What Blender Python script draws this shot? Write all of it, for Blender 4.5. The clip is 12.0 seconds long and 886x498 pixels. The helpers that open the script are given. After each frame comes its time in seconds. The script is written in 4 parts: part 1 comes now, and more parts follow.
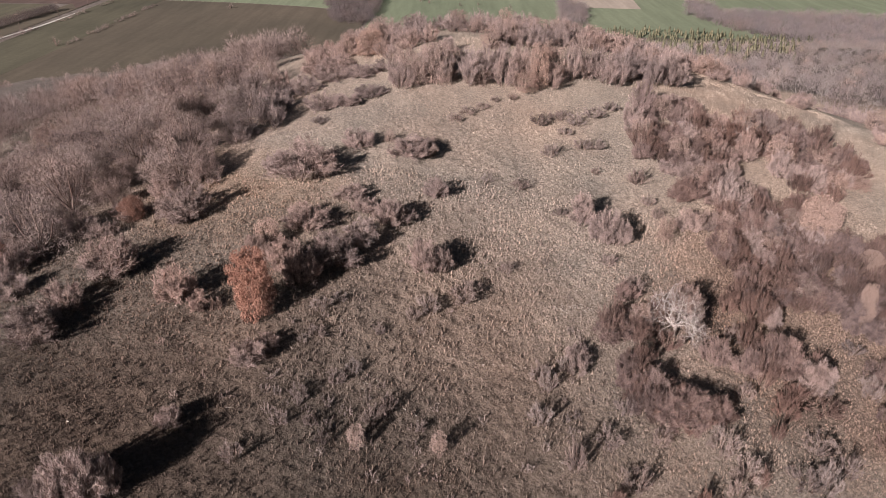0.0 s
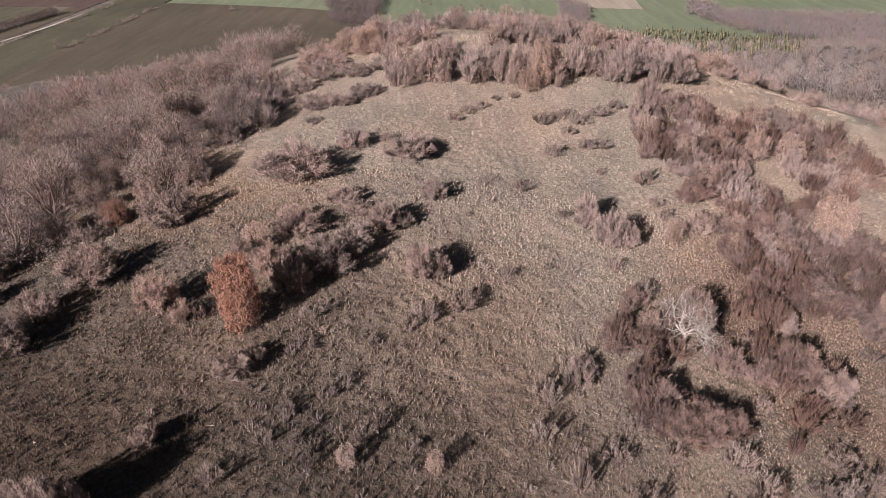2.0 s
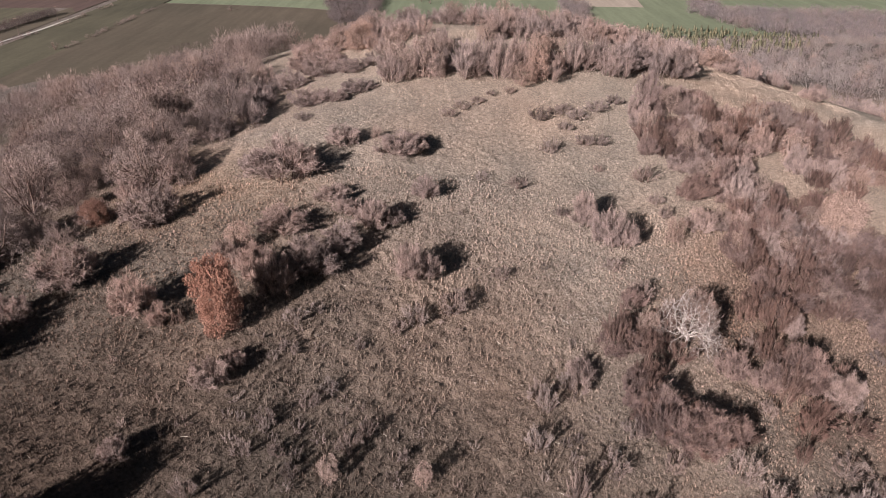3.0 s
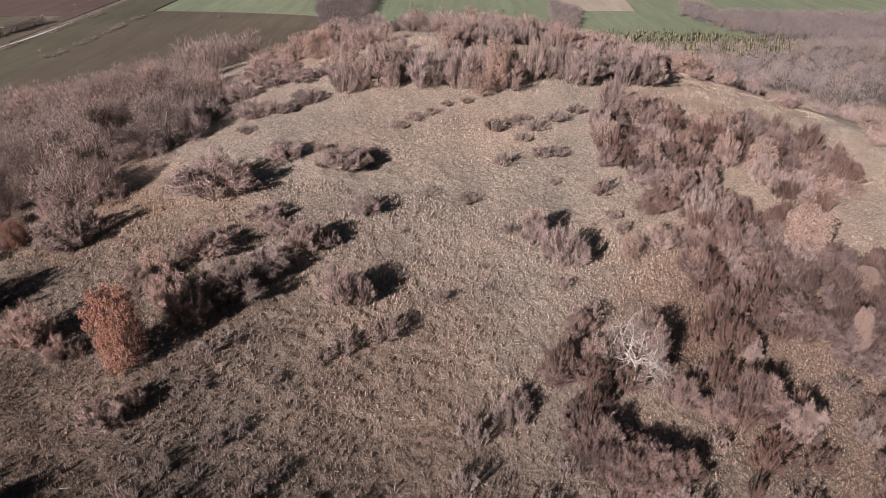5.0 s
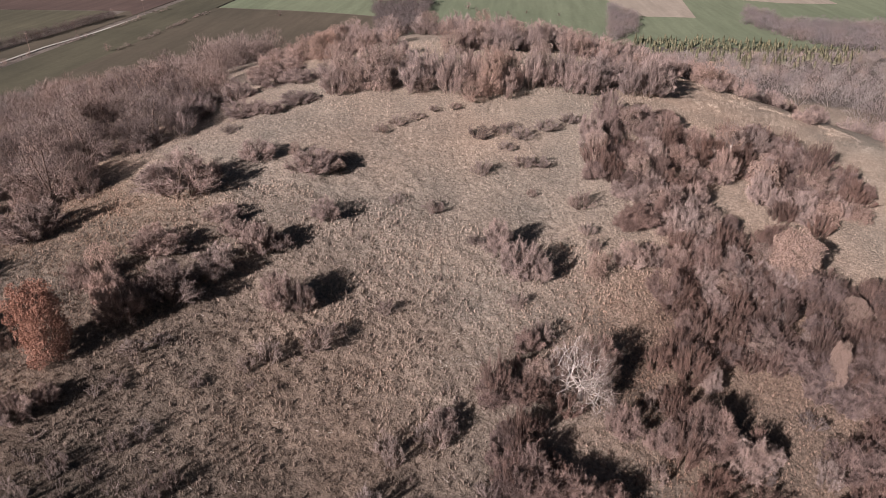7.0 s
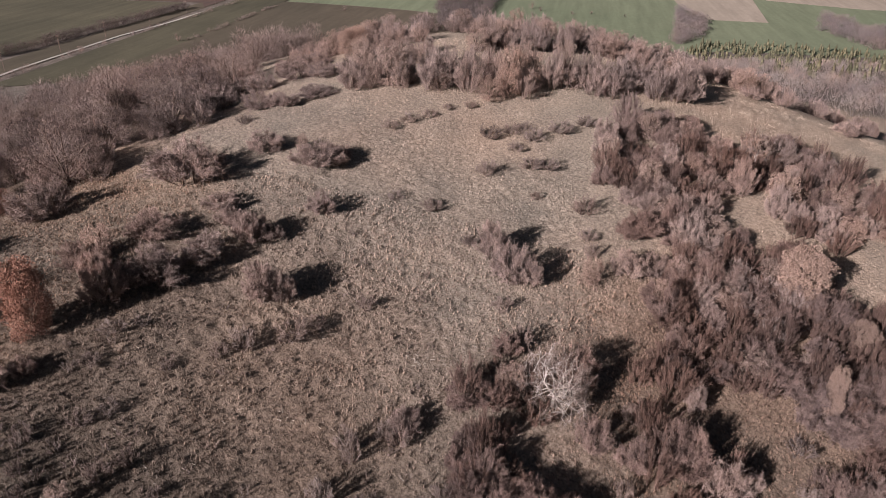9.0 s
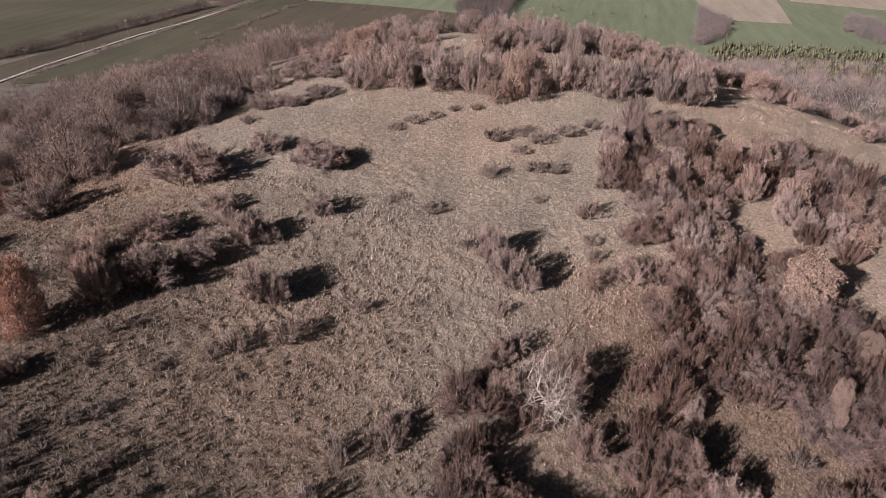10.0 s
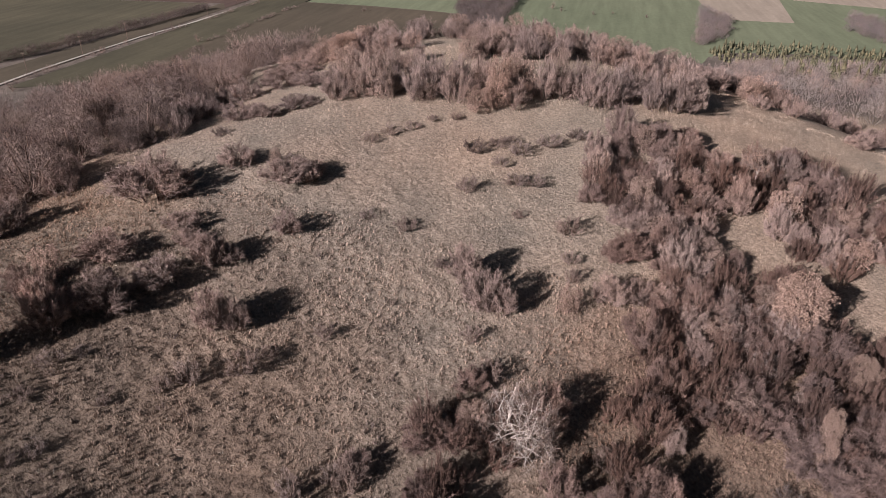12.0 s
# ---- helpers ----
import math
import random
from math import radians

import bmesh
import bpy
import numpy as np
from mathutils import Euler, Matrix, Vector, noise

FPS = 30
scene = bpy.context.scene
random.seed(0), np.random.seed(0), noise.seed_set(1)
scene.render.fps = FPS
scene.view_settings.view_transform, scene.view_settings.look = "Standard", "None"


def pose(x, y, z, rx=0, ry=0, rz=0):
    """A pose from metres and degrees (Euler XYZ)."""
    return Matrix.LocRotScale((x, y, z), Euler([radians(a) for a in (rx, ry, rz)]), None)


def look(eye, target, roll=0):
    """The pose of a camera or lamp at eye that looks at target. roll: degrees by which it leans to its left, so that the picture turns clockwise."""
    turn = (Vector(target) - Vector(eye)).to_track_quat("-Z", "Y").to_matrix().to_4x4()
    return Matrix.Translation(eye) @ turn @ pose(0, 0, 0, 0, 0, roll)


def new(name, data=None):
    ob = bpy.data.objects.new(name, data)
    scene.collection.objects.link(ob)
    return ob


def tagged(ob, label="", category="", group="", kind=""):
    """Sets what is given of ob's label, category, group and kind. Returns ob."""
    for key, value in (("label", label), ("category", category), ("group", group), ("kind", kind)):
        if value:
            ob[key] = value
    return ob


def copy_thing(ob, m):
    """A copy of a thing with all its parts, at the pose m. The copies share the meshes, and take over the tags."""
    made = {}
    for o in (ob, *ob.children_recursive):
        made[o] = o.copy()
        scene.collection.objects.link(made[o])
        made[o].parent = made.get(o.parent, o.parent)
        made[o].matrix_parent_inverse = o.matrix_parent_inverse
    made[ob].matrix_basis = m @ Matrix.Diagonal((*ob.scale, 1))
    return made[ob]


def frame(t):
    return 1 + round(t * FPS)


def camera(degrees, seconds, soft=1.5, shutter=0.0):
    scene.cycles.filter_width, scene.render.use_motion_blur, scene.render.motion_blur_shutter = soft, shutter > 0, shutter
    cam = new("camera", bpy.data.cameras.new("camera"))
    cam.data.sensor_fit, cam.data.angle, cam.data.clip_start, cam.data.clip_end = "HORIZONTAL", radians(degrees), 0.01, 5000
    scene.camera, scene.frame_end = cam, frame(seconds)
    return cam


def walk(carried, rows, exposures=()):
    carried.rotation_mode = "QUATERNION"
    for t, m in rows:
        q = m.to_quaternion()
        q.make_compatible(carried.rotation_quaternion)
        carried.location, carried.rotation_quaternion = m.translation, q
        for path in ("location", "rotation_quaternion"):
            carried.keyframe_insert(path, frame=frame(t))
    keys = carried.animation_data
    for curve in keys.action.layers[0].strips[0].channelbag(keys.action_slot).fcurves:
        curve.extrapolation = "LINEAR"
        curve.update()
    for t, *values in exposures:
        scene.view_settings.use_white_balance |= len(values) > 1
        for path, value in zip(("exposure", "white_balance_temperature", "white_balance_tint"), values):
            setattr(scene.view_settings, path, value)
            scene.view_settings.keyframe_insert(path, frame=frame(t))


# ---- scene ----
# the camera: a drone gliding forward and to its right over a hilltop
cam = camera(65.29, 12.0, 0.75)
ROWS = [  # seconds, eye, yaw to the left, pitch, lean
    (0.0, 0.299, 0.327, 22.216, 0.24, -28.89, 0.47),
    (0.5, 0.311, 0.669, 22.217, 0.30, -28.78, 0.37),
    (1.0, 0.388, 1.102, 22.175, 0.40, -28.73, 0.26),
    (1.5, 0.499, 1.580, 21.873, 0.49, -28.72, 0.12),
    (2.0, 0.582, 2.154, 21.402, 0.50, -28.75, 0.08),
    (2.5, 0.750, 2.789, 20.968, 0.58, -28.79, -0.03),
    (4.5, 3.254, 5.354, 20.414, 0.51, -28.44, -0.54),
    (5.0, 4.321, 5.813, 20.399, 0.44, -28.37, -0.59),
    (5.5, 5.514, 6.208, 20.382, 0.47, -28.30, -0.66),
    (6.0, 6.809, 6.504, 20.383, 1.36, -28.24, -0.65),
    (6.5, 8.208, 6.746, 20.398, 3.34, -28.21, -0.51),
    (7.0, 9.532, 6.993, 20.396, 5.41, -28.21, -0.28),
    (9.0, 13.099, 7.672, 20.322, 10.74, -28.34, 0.13),
    (9.5, 13.669, 7.953, 20.308, 11.96, -28.34, 0.08),
    (10.0, 14.107, 8.332, 20.330, 12.45, -28.39, 0.05),
    (10.5, 14.465, 8.797, 20.353, 12.55, -28.39, -0.04),
    (11.0, 14.781, 9.366, 20.401, 12.65, -28.45, -0.15),
    (11.5, 15.046, 9.990, 20.449, 12.72, -28.45, -0.24),
    (12.0, 15.283, 10.662, 20.430, 12.78, -28.37, -0.30),
]


def aim(x, y, z, yaw, pitch, roll):
    """The camera's pose from its eye, the way it faces and its lean, in degrees."""
    a, p = radians(yaw), radians(pitch)
    ahead = Vector((-math.sin(a) * math.cos(p), math.cos(a) * math.cos(p), math.sin(p)))
    return look((x, y, z), Vector((x, y, z)) + 30 * ahead, roll)


walk(cam, [(t, aim(*row)) for t, *row in ROWS], [(0.0, 1.07, 6300, 13), (5.0, 1.01, 6300, 13), (9.0, 0.87, 6300, 14), (12.0, 0.83, 6300, 14)])

# ---- world, sun ----
SUN_TURN, SUN_UP = 55.5, 23.0          # degrees: where the shadows point (from +x to +y), and the sun's height
world = bpy.data.worlds.new("world")
scene.world = world
world.use_nodes = True
wn = world.node_tree
sky = wn.nodes.new("ShaderNodeTexSky")
sky.sky_type = "NISHITA"
sky.sun_disc = False
sky.sun_elevation = radians(SUN_UP)
sky.sun_rotation = radians(270.0 - SUN_TURN - 0.0)
sky.air_density, sky.dust_density = 1.0, 1.5
wn.links.new(sky.outputs[0], wn.nodes["Background"].inputs[0])
wn.nodes["Background"].inputs[1].default_value = 0.013
sun = new("sun", bpy.data.lights.new("sun", "SUN"))
sun.data.energy, sun.data.angle, sun.data.color = 5.0, radians(0.5), (1.0, 0.94, 0.92)
sx, sy = math.cos(radians(SUN_TURN)), math.sin(radians(SUN_TURN))
sun.matrix_basis = look((-60 * sx, -60 * sy, 60 * math.tan(radians(SUN_UP)) + 60), (0, 0, 60))


# ---- materials ----
def ramp(nt, fac, stops):
    node = nt.nodes.new("ShaderNodeValToRGB")
    els = node.color_ramp.elements
    while len(els) < len(stops):
        els.new(0.5)
    for el, (at, col) in zip(els, stops):
        el.position, el.color = at, (*col, 1)
    nt.links.new(fac, node.inputs[0])
    return node.outputs[0]


def noise_tex(nt, scale, detail=4.0, rough=0.6, vec=None, stretch=None):
    if vec is None:
        vec = nt.nodes.new("ShaderNodeNewGeometry").outputs["Position"]
    if stretch:
        mp = nt.nodes.new("ShaderNodeMapping")
        mp.inputs["Scale"].default_value = stretch[:3]
        mp.inputs["Rotation"].default_value = (0, 0, stretch[3])
        nt.links.new(vec, mp.inputs[0])
        vec = mp.outputs[0]
    n = nt.nodes.new("ShaderNodeTexNoise")
    n.inputs["Scale"].default_value, n.inputs["Detail"].default_value, n.inputs["Roughness"].default_value = scale, detail, rough
    nt.links.new(vec, n.inputs["Vector"])
    return n.outputs["Fac"]


def mix(nt, fac, a, b, kind="MIX"):
    m = nt.nodes.new("ShaderNodeMix")
    m.data_type, m.blend_type = "RGBA", kind
    for sock, val in ((m.inputs[0], fac), (m.inputs[6], a), (m.inputs[7], b)):
        if isinstance(val, bpy.types.NodeSocket):
            nt.links.new(val, sock)
        elif isinstance(val, tuple):
            sock.default_value = (*val, 1)
        else:
            sock.default_value = val
    return m.outputs[2]


def shaded_turf(nt, col):
    """Darker olive turf plus painted shade on the hilltop's lower side, with a ragged border."""
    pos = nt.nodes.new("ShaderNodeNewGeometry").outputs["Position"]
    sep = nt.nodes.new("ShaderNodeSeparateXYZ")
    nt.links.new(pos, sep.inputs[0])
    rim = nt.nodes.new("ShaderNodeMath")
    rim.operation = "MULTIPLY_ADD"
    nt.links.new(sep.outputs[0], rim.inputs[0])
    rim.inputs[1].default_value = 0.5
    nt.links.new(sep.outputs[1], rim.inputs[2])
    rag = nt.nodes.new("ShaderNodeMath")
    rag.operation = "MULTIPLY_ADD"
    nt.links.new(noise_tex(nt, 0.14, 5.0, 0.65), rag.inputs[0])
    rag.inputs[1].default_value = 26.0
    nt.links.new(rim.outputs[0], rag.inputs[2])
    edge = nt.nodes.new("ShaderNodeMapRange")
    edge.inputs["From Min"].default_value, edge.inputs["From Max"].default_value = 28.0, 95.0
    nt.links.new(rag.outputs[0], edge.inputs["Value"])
    # near side darkened, far side brightened in the colour, in place of light
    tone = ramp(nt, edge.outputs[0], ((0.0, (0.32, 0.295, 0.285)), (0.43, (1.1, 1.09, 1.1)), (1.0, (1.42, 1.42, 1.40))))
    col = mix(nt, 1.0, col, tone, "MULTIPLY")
    # a reddish patch, then brown litter with the thicket's shade painted in
    for centre, reach, tint in (((-13.0, 41.5, 3.0), 4.5, (1.07, 0.97, 0.89)), ((24.0, 35.0, -2.5), 10.0, (0.66, 0.575, 0.54))):
        rust_shade = nt.nodes.new("ShaderNodeVectorMath")
        rust_shade.operation = "DISTANCE"
        nt.links.new(pos, rust_shade.inputs[0])
        rust_shade.inputs[1].default_value = centre
        wob = nt.nodes.new("ShaderNodeMath")
        wob.operation = "MULTIPLY_ADD"
        nt.links.new(noise_tex(nt, 0.5, 4.0, 0.6), wob.inputs[0])
        wob.inputs[1].default_value = 6.0
        nt.links.new(rust_shade.outputs["Value"], wob.inputs[2])
        near = nt.nodes.new("ShaderNodeMapRange")
        near.inputs["From Min"].default_value, near.inputs["From Max"].default_value = reach, reach + 6.5
        nt.links.new(wob.outputs[0], near.inputs["Value"])
        col = mix(nt, 1.0, col, ramp(nt, near.outputs[0], ((0.0, tint), (1.0, (1.0, 1.0, 1.0)))), "MULTIPLY")
    return col


def lower_slopes(nt, col):
    """Rough dark pasture on the flanks of the hill, well away from its top."""
    pos = nt.nodes.new("ShaderNodeNewGeometry").outputs["Position"]
    away = nt.nodes.new("ShaderNodeVectorMath")
    away.operation = "DISTANCE"
    nt.links.new(pos, away.inputs[0])
    away.inputs[1].default_value = (10.0, 42.0, 4.0)
    edge = nt.nodes.new("ShaderNodeMapRange")
    edge.inputs["From Min"].default_value, edge.inputs["From Max"].default_value = 72.0, 100.0
    nt.links.new(away.outputs["Value"], edge.inputs["Value"])
    rough = ramp(nt, noise_tex(nt, 0.12, 5.0, 0.7), ((0.3, (0.11, 0.087, 0.072)), (0.7, (0.21, 0.17, 0.142))))
    return mix(nt, edge.outputs[0], col, rough)


def surface(name, rough=0.9):
    mat = bpy.data.materials.new(name)
    mat.use_nodes = True
    bsdf = mat.node_tree.nodes["Principled BSDF"]
    bsdf.inputs["Roughness"].default_value = rough
    bsdf.inputs["Specular IOR Level"].default_value = 0.2
    return mat, mat.node_tree, bsdf


def scatter_random(nt):
    """One random number that differs from piece to piece and from plant to plant."""
    g = nt.nodes.new("ShaderNodeNewGeometry").outputs["Random Per Island"]
    o = nt.nodes.new("ShaderNodeObjectInfo").outputs["Random"]
    return g, o


def plant_mat(name, lo, mid, hi, tint=0.35, rough=0.85):
    mat, nt, bsdf = surface(name, rough)
    g, o = scatter_random(nt)
    col = ramp(nt, g, ((0.0, lo), (0.5, mid), (1.0, hi)))
    vary = ramp(nt, o, ((0.0, (1 - 1.3 * tint, 1 - 1.35 * tint, 1 - 1.35 * tint)), (0.3, (1.0, 0.97, 0.96)), (0.5, (1 - 0.3 * tint, 1 - 0.48 * tint, 1 - 0.55 * tint)),
                        (0.75, (1 + 0.3 * tint, 1 + 0.3 * tint, 1 + 0.3 * tint)), (1.0, (1.0, 0.96, 0.95))))
    patch = ramp(nt, noise_tex(nt, 0.09, 3.0), ((0.3, (0.84, 0.85, 0.87)), (0.5, (1.0, 0.97, 0.95)), (0.7, (1.14, 1.02, 0.94))))
    col = mix(nt, 1.0, mix(nt, 1.0, col, vary, "MULTIPLY"), patch, "MULTIPLY")
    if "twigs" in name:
        # lit clumps and dark gaps of the crown, painted into the twig colour
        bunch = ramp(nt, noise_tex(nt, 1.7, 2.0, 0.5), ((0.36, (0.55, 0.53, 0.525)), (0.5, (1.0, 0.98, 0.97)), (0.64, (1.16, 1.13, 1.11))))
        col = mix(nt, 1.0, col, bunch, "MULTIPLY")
    if "grass" in name:
        tuft = ramp(nt, noise_tex(nt, 5.0, 3.0, 0.65), ((0.36, (0.46, 0.445, 0.435)), (0.5, (0.98, 0.955, 0.94)), (0.64, (1.4, 1.36, 1.33))))
        col = shaded_turf(nt, mix(nt, 1.0, col, tuft, "MULTIPLY"))
    nt.links.new(col, bsdf.inputs["Base Color"])
    return mat


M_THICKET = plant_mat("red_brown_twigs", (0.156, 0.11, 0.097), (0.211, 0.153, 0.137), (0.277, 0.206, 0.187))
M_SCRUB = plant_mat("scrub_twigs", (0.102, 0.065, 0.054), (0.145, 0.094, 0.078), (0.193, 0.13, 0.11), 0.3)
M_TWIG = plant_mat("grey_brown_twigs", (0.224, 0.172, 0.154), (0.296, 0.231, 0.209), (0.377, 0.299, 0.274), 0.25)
M_STEM = plant_mat("shrub_bark", (0.10, 0.07, 0.055), (0.17, 0.12, 0.10), (0.26, 0.20, 0.17))
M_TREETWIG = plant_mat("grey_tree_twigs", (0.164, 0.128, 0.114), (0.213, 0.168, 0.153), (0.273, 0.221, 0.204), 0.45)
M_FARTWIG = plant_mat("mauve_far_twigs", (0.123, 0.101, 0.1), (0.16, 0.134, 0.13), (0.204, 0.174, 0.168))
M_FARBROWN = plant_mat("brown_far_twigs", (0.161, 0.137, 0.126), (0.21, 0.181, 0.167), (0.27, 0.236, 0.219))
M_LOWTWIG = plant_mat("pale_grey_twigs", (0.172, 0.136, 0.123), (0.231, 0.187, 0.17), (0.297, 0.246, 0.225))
M_RUSSET = plant_mat("russet_leaves", (0.15, 0.079, 0.059), (0.215, 0.120, 0.090), (0.29, 0.172, 0.132), 0.06, 0.7)
M_TANLEAF = plant_mat("tan_leaves", (0.237, 0.168, 0.139), (0.307, 0.222, 0.187), (0.373, 0.279, 0.237), 0.15, 0.7)
M_PALE = plant_mat("pale_bark", (0.365, 0.327, 0.302), (0.485, 0.441, 0.41), (0.613, 0.568, 0.534), 0.1)
M_OAKTAN = plant_mat("pale_oak_leaves", (0.266, 0.178, 0.141), (0.323, 0.224, 0.179), (0.38, 0.272, 0.223), 0.05, 0.7)
M_NEEDLE = plant_mat("conifer_needles", (0.056, 0.055, 0.032), (0.096, 0.09, 0.055), (0.147, 0.136, 0.085), 0.3)
M_GRASS = plant_mat("dry_grass", (0.299, 0.243, 0.199), (0.34, 0.281, 0.234), (0.381, 0.319, 0.268), 0.0)
M_STRAW = plant_mat("bleached_straw", (0.45, 0.396, 0.333), (0.558, 0.504, 0.432), (0.666, 0.612, 0.54), 0.0)


def ground_mat():
    mat, nt, bsdf = surface("dry_hill_turf", 0.95)
    fine = noise_tex(nt, 6.0, 4.0, 0.75)
    mid = noise_tex(nt, 0.35, 4.0, 0.6)
    wide = noise_tex(nt, 0.05, 3.0, 0.5)
    col = ramp(nt, fine, ((0.34, (0.153, 0.124, 0.102)), (0.5, (0.267, 0.220, 0.182)), (0.66, (0.397, 0.333, 0.280))))
    col = mix(nt, 1.0, col, ramp(nt, mid, ((0.3, (0.8, 0.8, 0.8)), (0.7, (1.12, 1.08, 1.05)))), "MULTIPLY")
    col = mix(nt, 1.0, col, ramp(nt, wide, ((0.35, (0.90, 0.92, 0.90)), (0.65, (1.12, 1.0, 0.92)))), "MULTIPLY")
    col = lower_slopes(nt, shaded_turf(nt, col))
    nt.links.new(col, bsdf.inputs["Base Color"])
    bump = nt.nodes.new("ShaderNodeBump")
    bump.inputs["Strength"].default_value, bump.inputs["Distance"].default_value = 1.0, 0.15
    nt.links.new(fine, bump.inputs["Height"])
    nt.links.new(bump.outputs[0], bsdf.inputs["Normal"])
    return mat


def field_mat(name, lo, hi, turn=0.0, streak=0.25):
    mat, nt, bsdf = surface(name, 0.95)
    rows = noise_tex(nt, 1.0, 4.0, 0.55, None, (streak, streak * 0.08, 0.1, turn))
    wide = noise_tex(nt, 0.012, 4.0, 0.6)
    fine = noise_tex(nt, 0.6, 5.0, 0.7)
    col = ramp(nt, wide, ((0.3, lo), (0.7, hi)))
    col = mix(nt, 1.0, col, ramp(nt, rows, ((0.3, (0.86, 0.86, 0.86)), (0.7, (1.12, 1.12, 1.12)))), "MULTIPLY")
    col = mix(nt, 1.0, col, ramp(nt, fine, ((0.3, (0.88, 0.88, 0.88)), (0.7, (1.1, 1.1, 1.1)))), "MULTIPLY")
    nt.links.new(col, bsdf.inputs["Base Color"])
    return mat


M_GROUND = ground_mat()
M_BROWNFIELD = field_mat("ploughed_brown_field", (0.085, 0.069, 0.048), (0.122, 0.094, 0.066), 0.3)
M_OLIVE = field_mat("olive_stubble_field", (0.074, 0.066, 0.043), (0.114, 0.098, 0.063), 0.05)
M_GREEN = field_mat("winter_wheat_field", (0.158, 0.176, 0.108), (0.192, 0.205, 0.128), 0.1)
M_TANFIELD = field_mat("bare_tan_field", (0.31, 0.25, 0.195), (0.36, 0.29, 0.23), 1.2)
M_REDFIELD = field_mat("dark_red_ploughland", (0.085, 0.055, 0.046), (0.115, 0.074, 0.061), 0.3)
M_TRACK = field_mat("chalky_track", (0.4, 0.36, 0.31), (0.55, 0.5, 0.44), 0.0)


# ---- mesh helpers ----
def tri_mesh(name, verts, tris, mat, smooth=False):
    """A mesh of triangles out of two arrays."""
    verts, tris = np.asarray(verts, np.float32), np.asarray(tris, np.int32)
    me = bpy.data.meshes.new(name)
    me.vertices.add(len(verts))
    me.vertices.foreach_set("co", verts.ravel())
    me.loops.add(tris.size)
    me.loops.foreach_set("vertex_index", tris.ravel())
    me.polygons.add(len(tris))
    me.polygons.foreach_set("loop_start", np.arange(0, tris.size, 3, dtype=np.int32))
    me.polygons.foreach_set("loop_total", np.full(len(tris), 3, dtype=np.int32))
    if smooth:
        me.polygons.foreach_set("use_smooth", np.ones(len(tris), dtype=bool))
    me.update(calc_edges=True)
    me.materials.append(mat)
    return me


def join(parts):
    vs, fs, n = [], [], 0
    for v, t in parts:
        vs.append(v)
        fs.append(t + n)
        n += len(v)
    return np.concatenate(vs), np.concatenate(fs)


def frame_of(d):
    d = d / np.maximum(np.linalg.norm(d, axis=1, keepdims=True), 1e-9)
    ref = np.where(np.abs(d[:, 2:3]) < 0.9, np.array([[0, 0, 1.0]]), np.array([[1.0, 0, 0]]))
    u = np.cross(d, ref)
    u /= np.linalg.norm(u, axis=1, keepdims=True)
    return u, np.cross(d, u)


def limbs(p0, p1, r0, r1):
    """Three-sided tapered rods from p0 to p1; where r1 is None they end in a point."""
    p0, p1 = np.atleast_2d(p0).astype(float), np.atleast_2d(p1).astype(float)
    n = len(p0)
    u, w = frame_of(p1 - p0)
    r0 = np.broadcast_to(np.asarray(r0, float), (n,))[:, None]
    ring = [u * math.cos(a) + w * math.sin(a) for a in (0.0, 2.0944, 4.1888)]
    base = np.stack([p0 + r0 * k for k in ring], 1)
    if r1 is None:
        v = np.concatenate([base, p1[:, None]], 1).reshape(-1, 3)
        t = np.array([[0, 1, 3], [1, 2, 3], [2, 0, 3]])
        return v, (t[None] + 4 * np.arange(n)[:, None, None]).reshape(-1, 3)
    r1 = np.broadcast_to(np.asarray(r1, float), (n,))[:, None]
    tip = np.stack([p1 + r1 * k for k in ring], 1)
    v = np.concatenate([base, tip], 1).reshape(-1, 3)
    t = np.array([[0, 1, 4], [0, 4, 3], [1, 2, 5], [1, 5, 4], [2, 0, 3], [2, 3, 5]])
    return v, (t[None] + 6 * np.arange(n)[:, None, None]).reshape(-1, 3)


def slivers(rng, p0, p1, half):
    """The finest twigs: one tapering sliver each, turned at random round its own line."""
    n = len(p0)
    u, w = frame_of(p1 - p0)
    a = rng.uniform(0, 3.1416, n)[:, None]
    side = (u * np.cos(a) + w * np.sin(a)) * half
    return np.stack([p0 - side, p0 + side, p1], 1).reshape(-1, 3), np.arange(3 * n).reshape(-1, 3)


def leaves(rng, at, size):
    """Leaves folded along the middle: two triangles each, turned at random."""
    n = len(at)
    d = rng.normal(size=(n, 3))
    u, w = frame_of(d)
    d = d / np.linalg.norm(d, axis=1, keepdims=True)
    s = (size * rng.uniform(0.6, 1.3, n))[:, None]
    v = np.stack([at - d * s * 0.5, at + u * s * 0.38 + w * s * 0.12, at + d * s * 0.5, at - u * s * 0.38 + w * s * 0.12], 1).reshape(-1, 3)
    t = np.array([[0, 1, 2], [0, 2, 3]])
    return v, (t[None] + 4 * np.arange(n)[:, None, None]).reshape(-1, 3)


def unit(v):
    return v / np.maximum(np.linalg.norm(v, axis=1, keepdims=True), 1e-9)


def sprout(rng, p0, p1, count, lo, hi, length, spread, lift, out=0.0):
    """Side shoots: count of them from each branch p0-p1, between the shares lo and hi of its length."""
    n = len(p0)
    d = unit(p1 - p0)
    k = np.repeat(np.arange(n), count)
    f = rng.uniform(lo, hi, len(k))[:, None]
    start = p0[k] + (p1 - p0)[k] * f
    axis_way = start * np.array([1, 1, 0.6])
    way = unit(d[k] + rng.normal(size=(len(k), 3)) * spread + np.array([0, 0, lift]) + unit(axis_way) * out)
    ln = (length * rng.uniform(0.55, 1.25, len(k)))[:, None]
    return start, start + way * ln


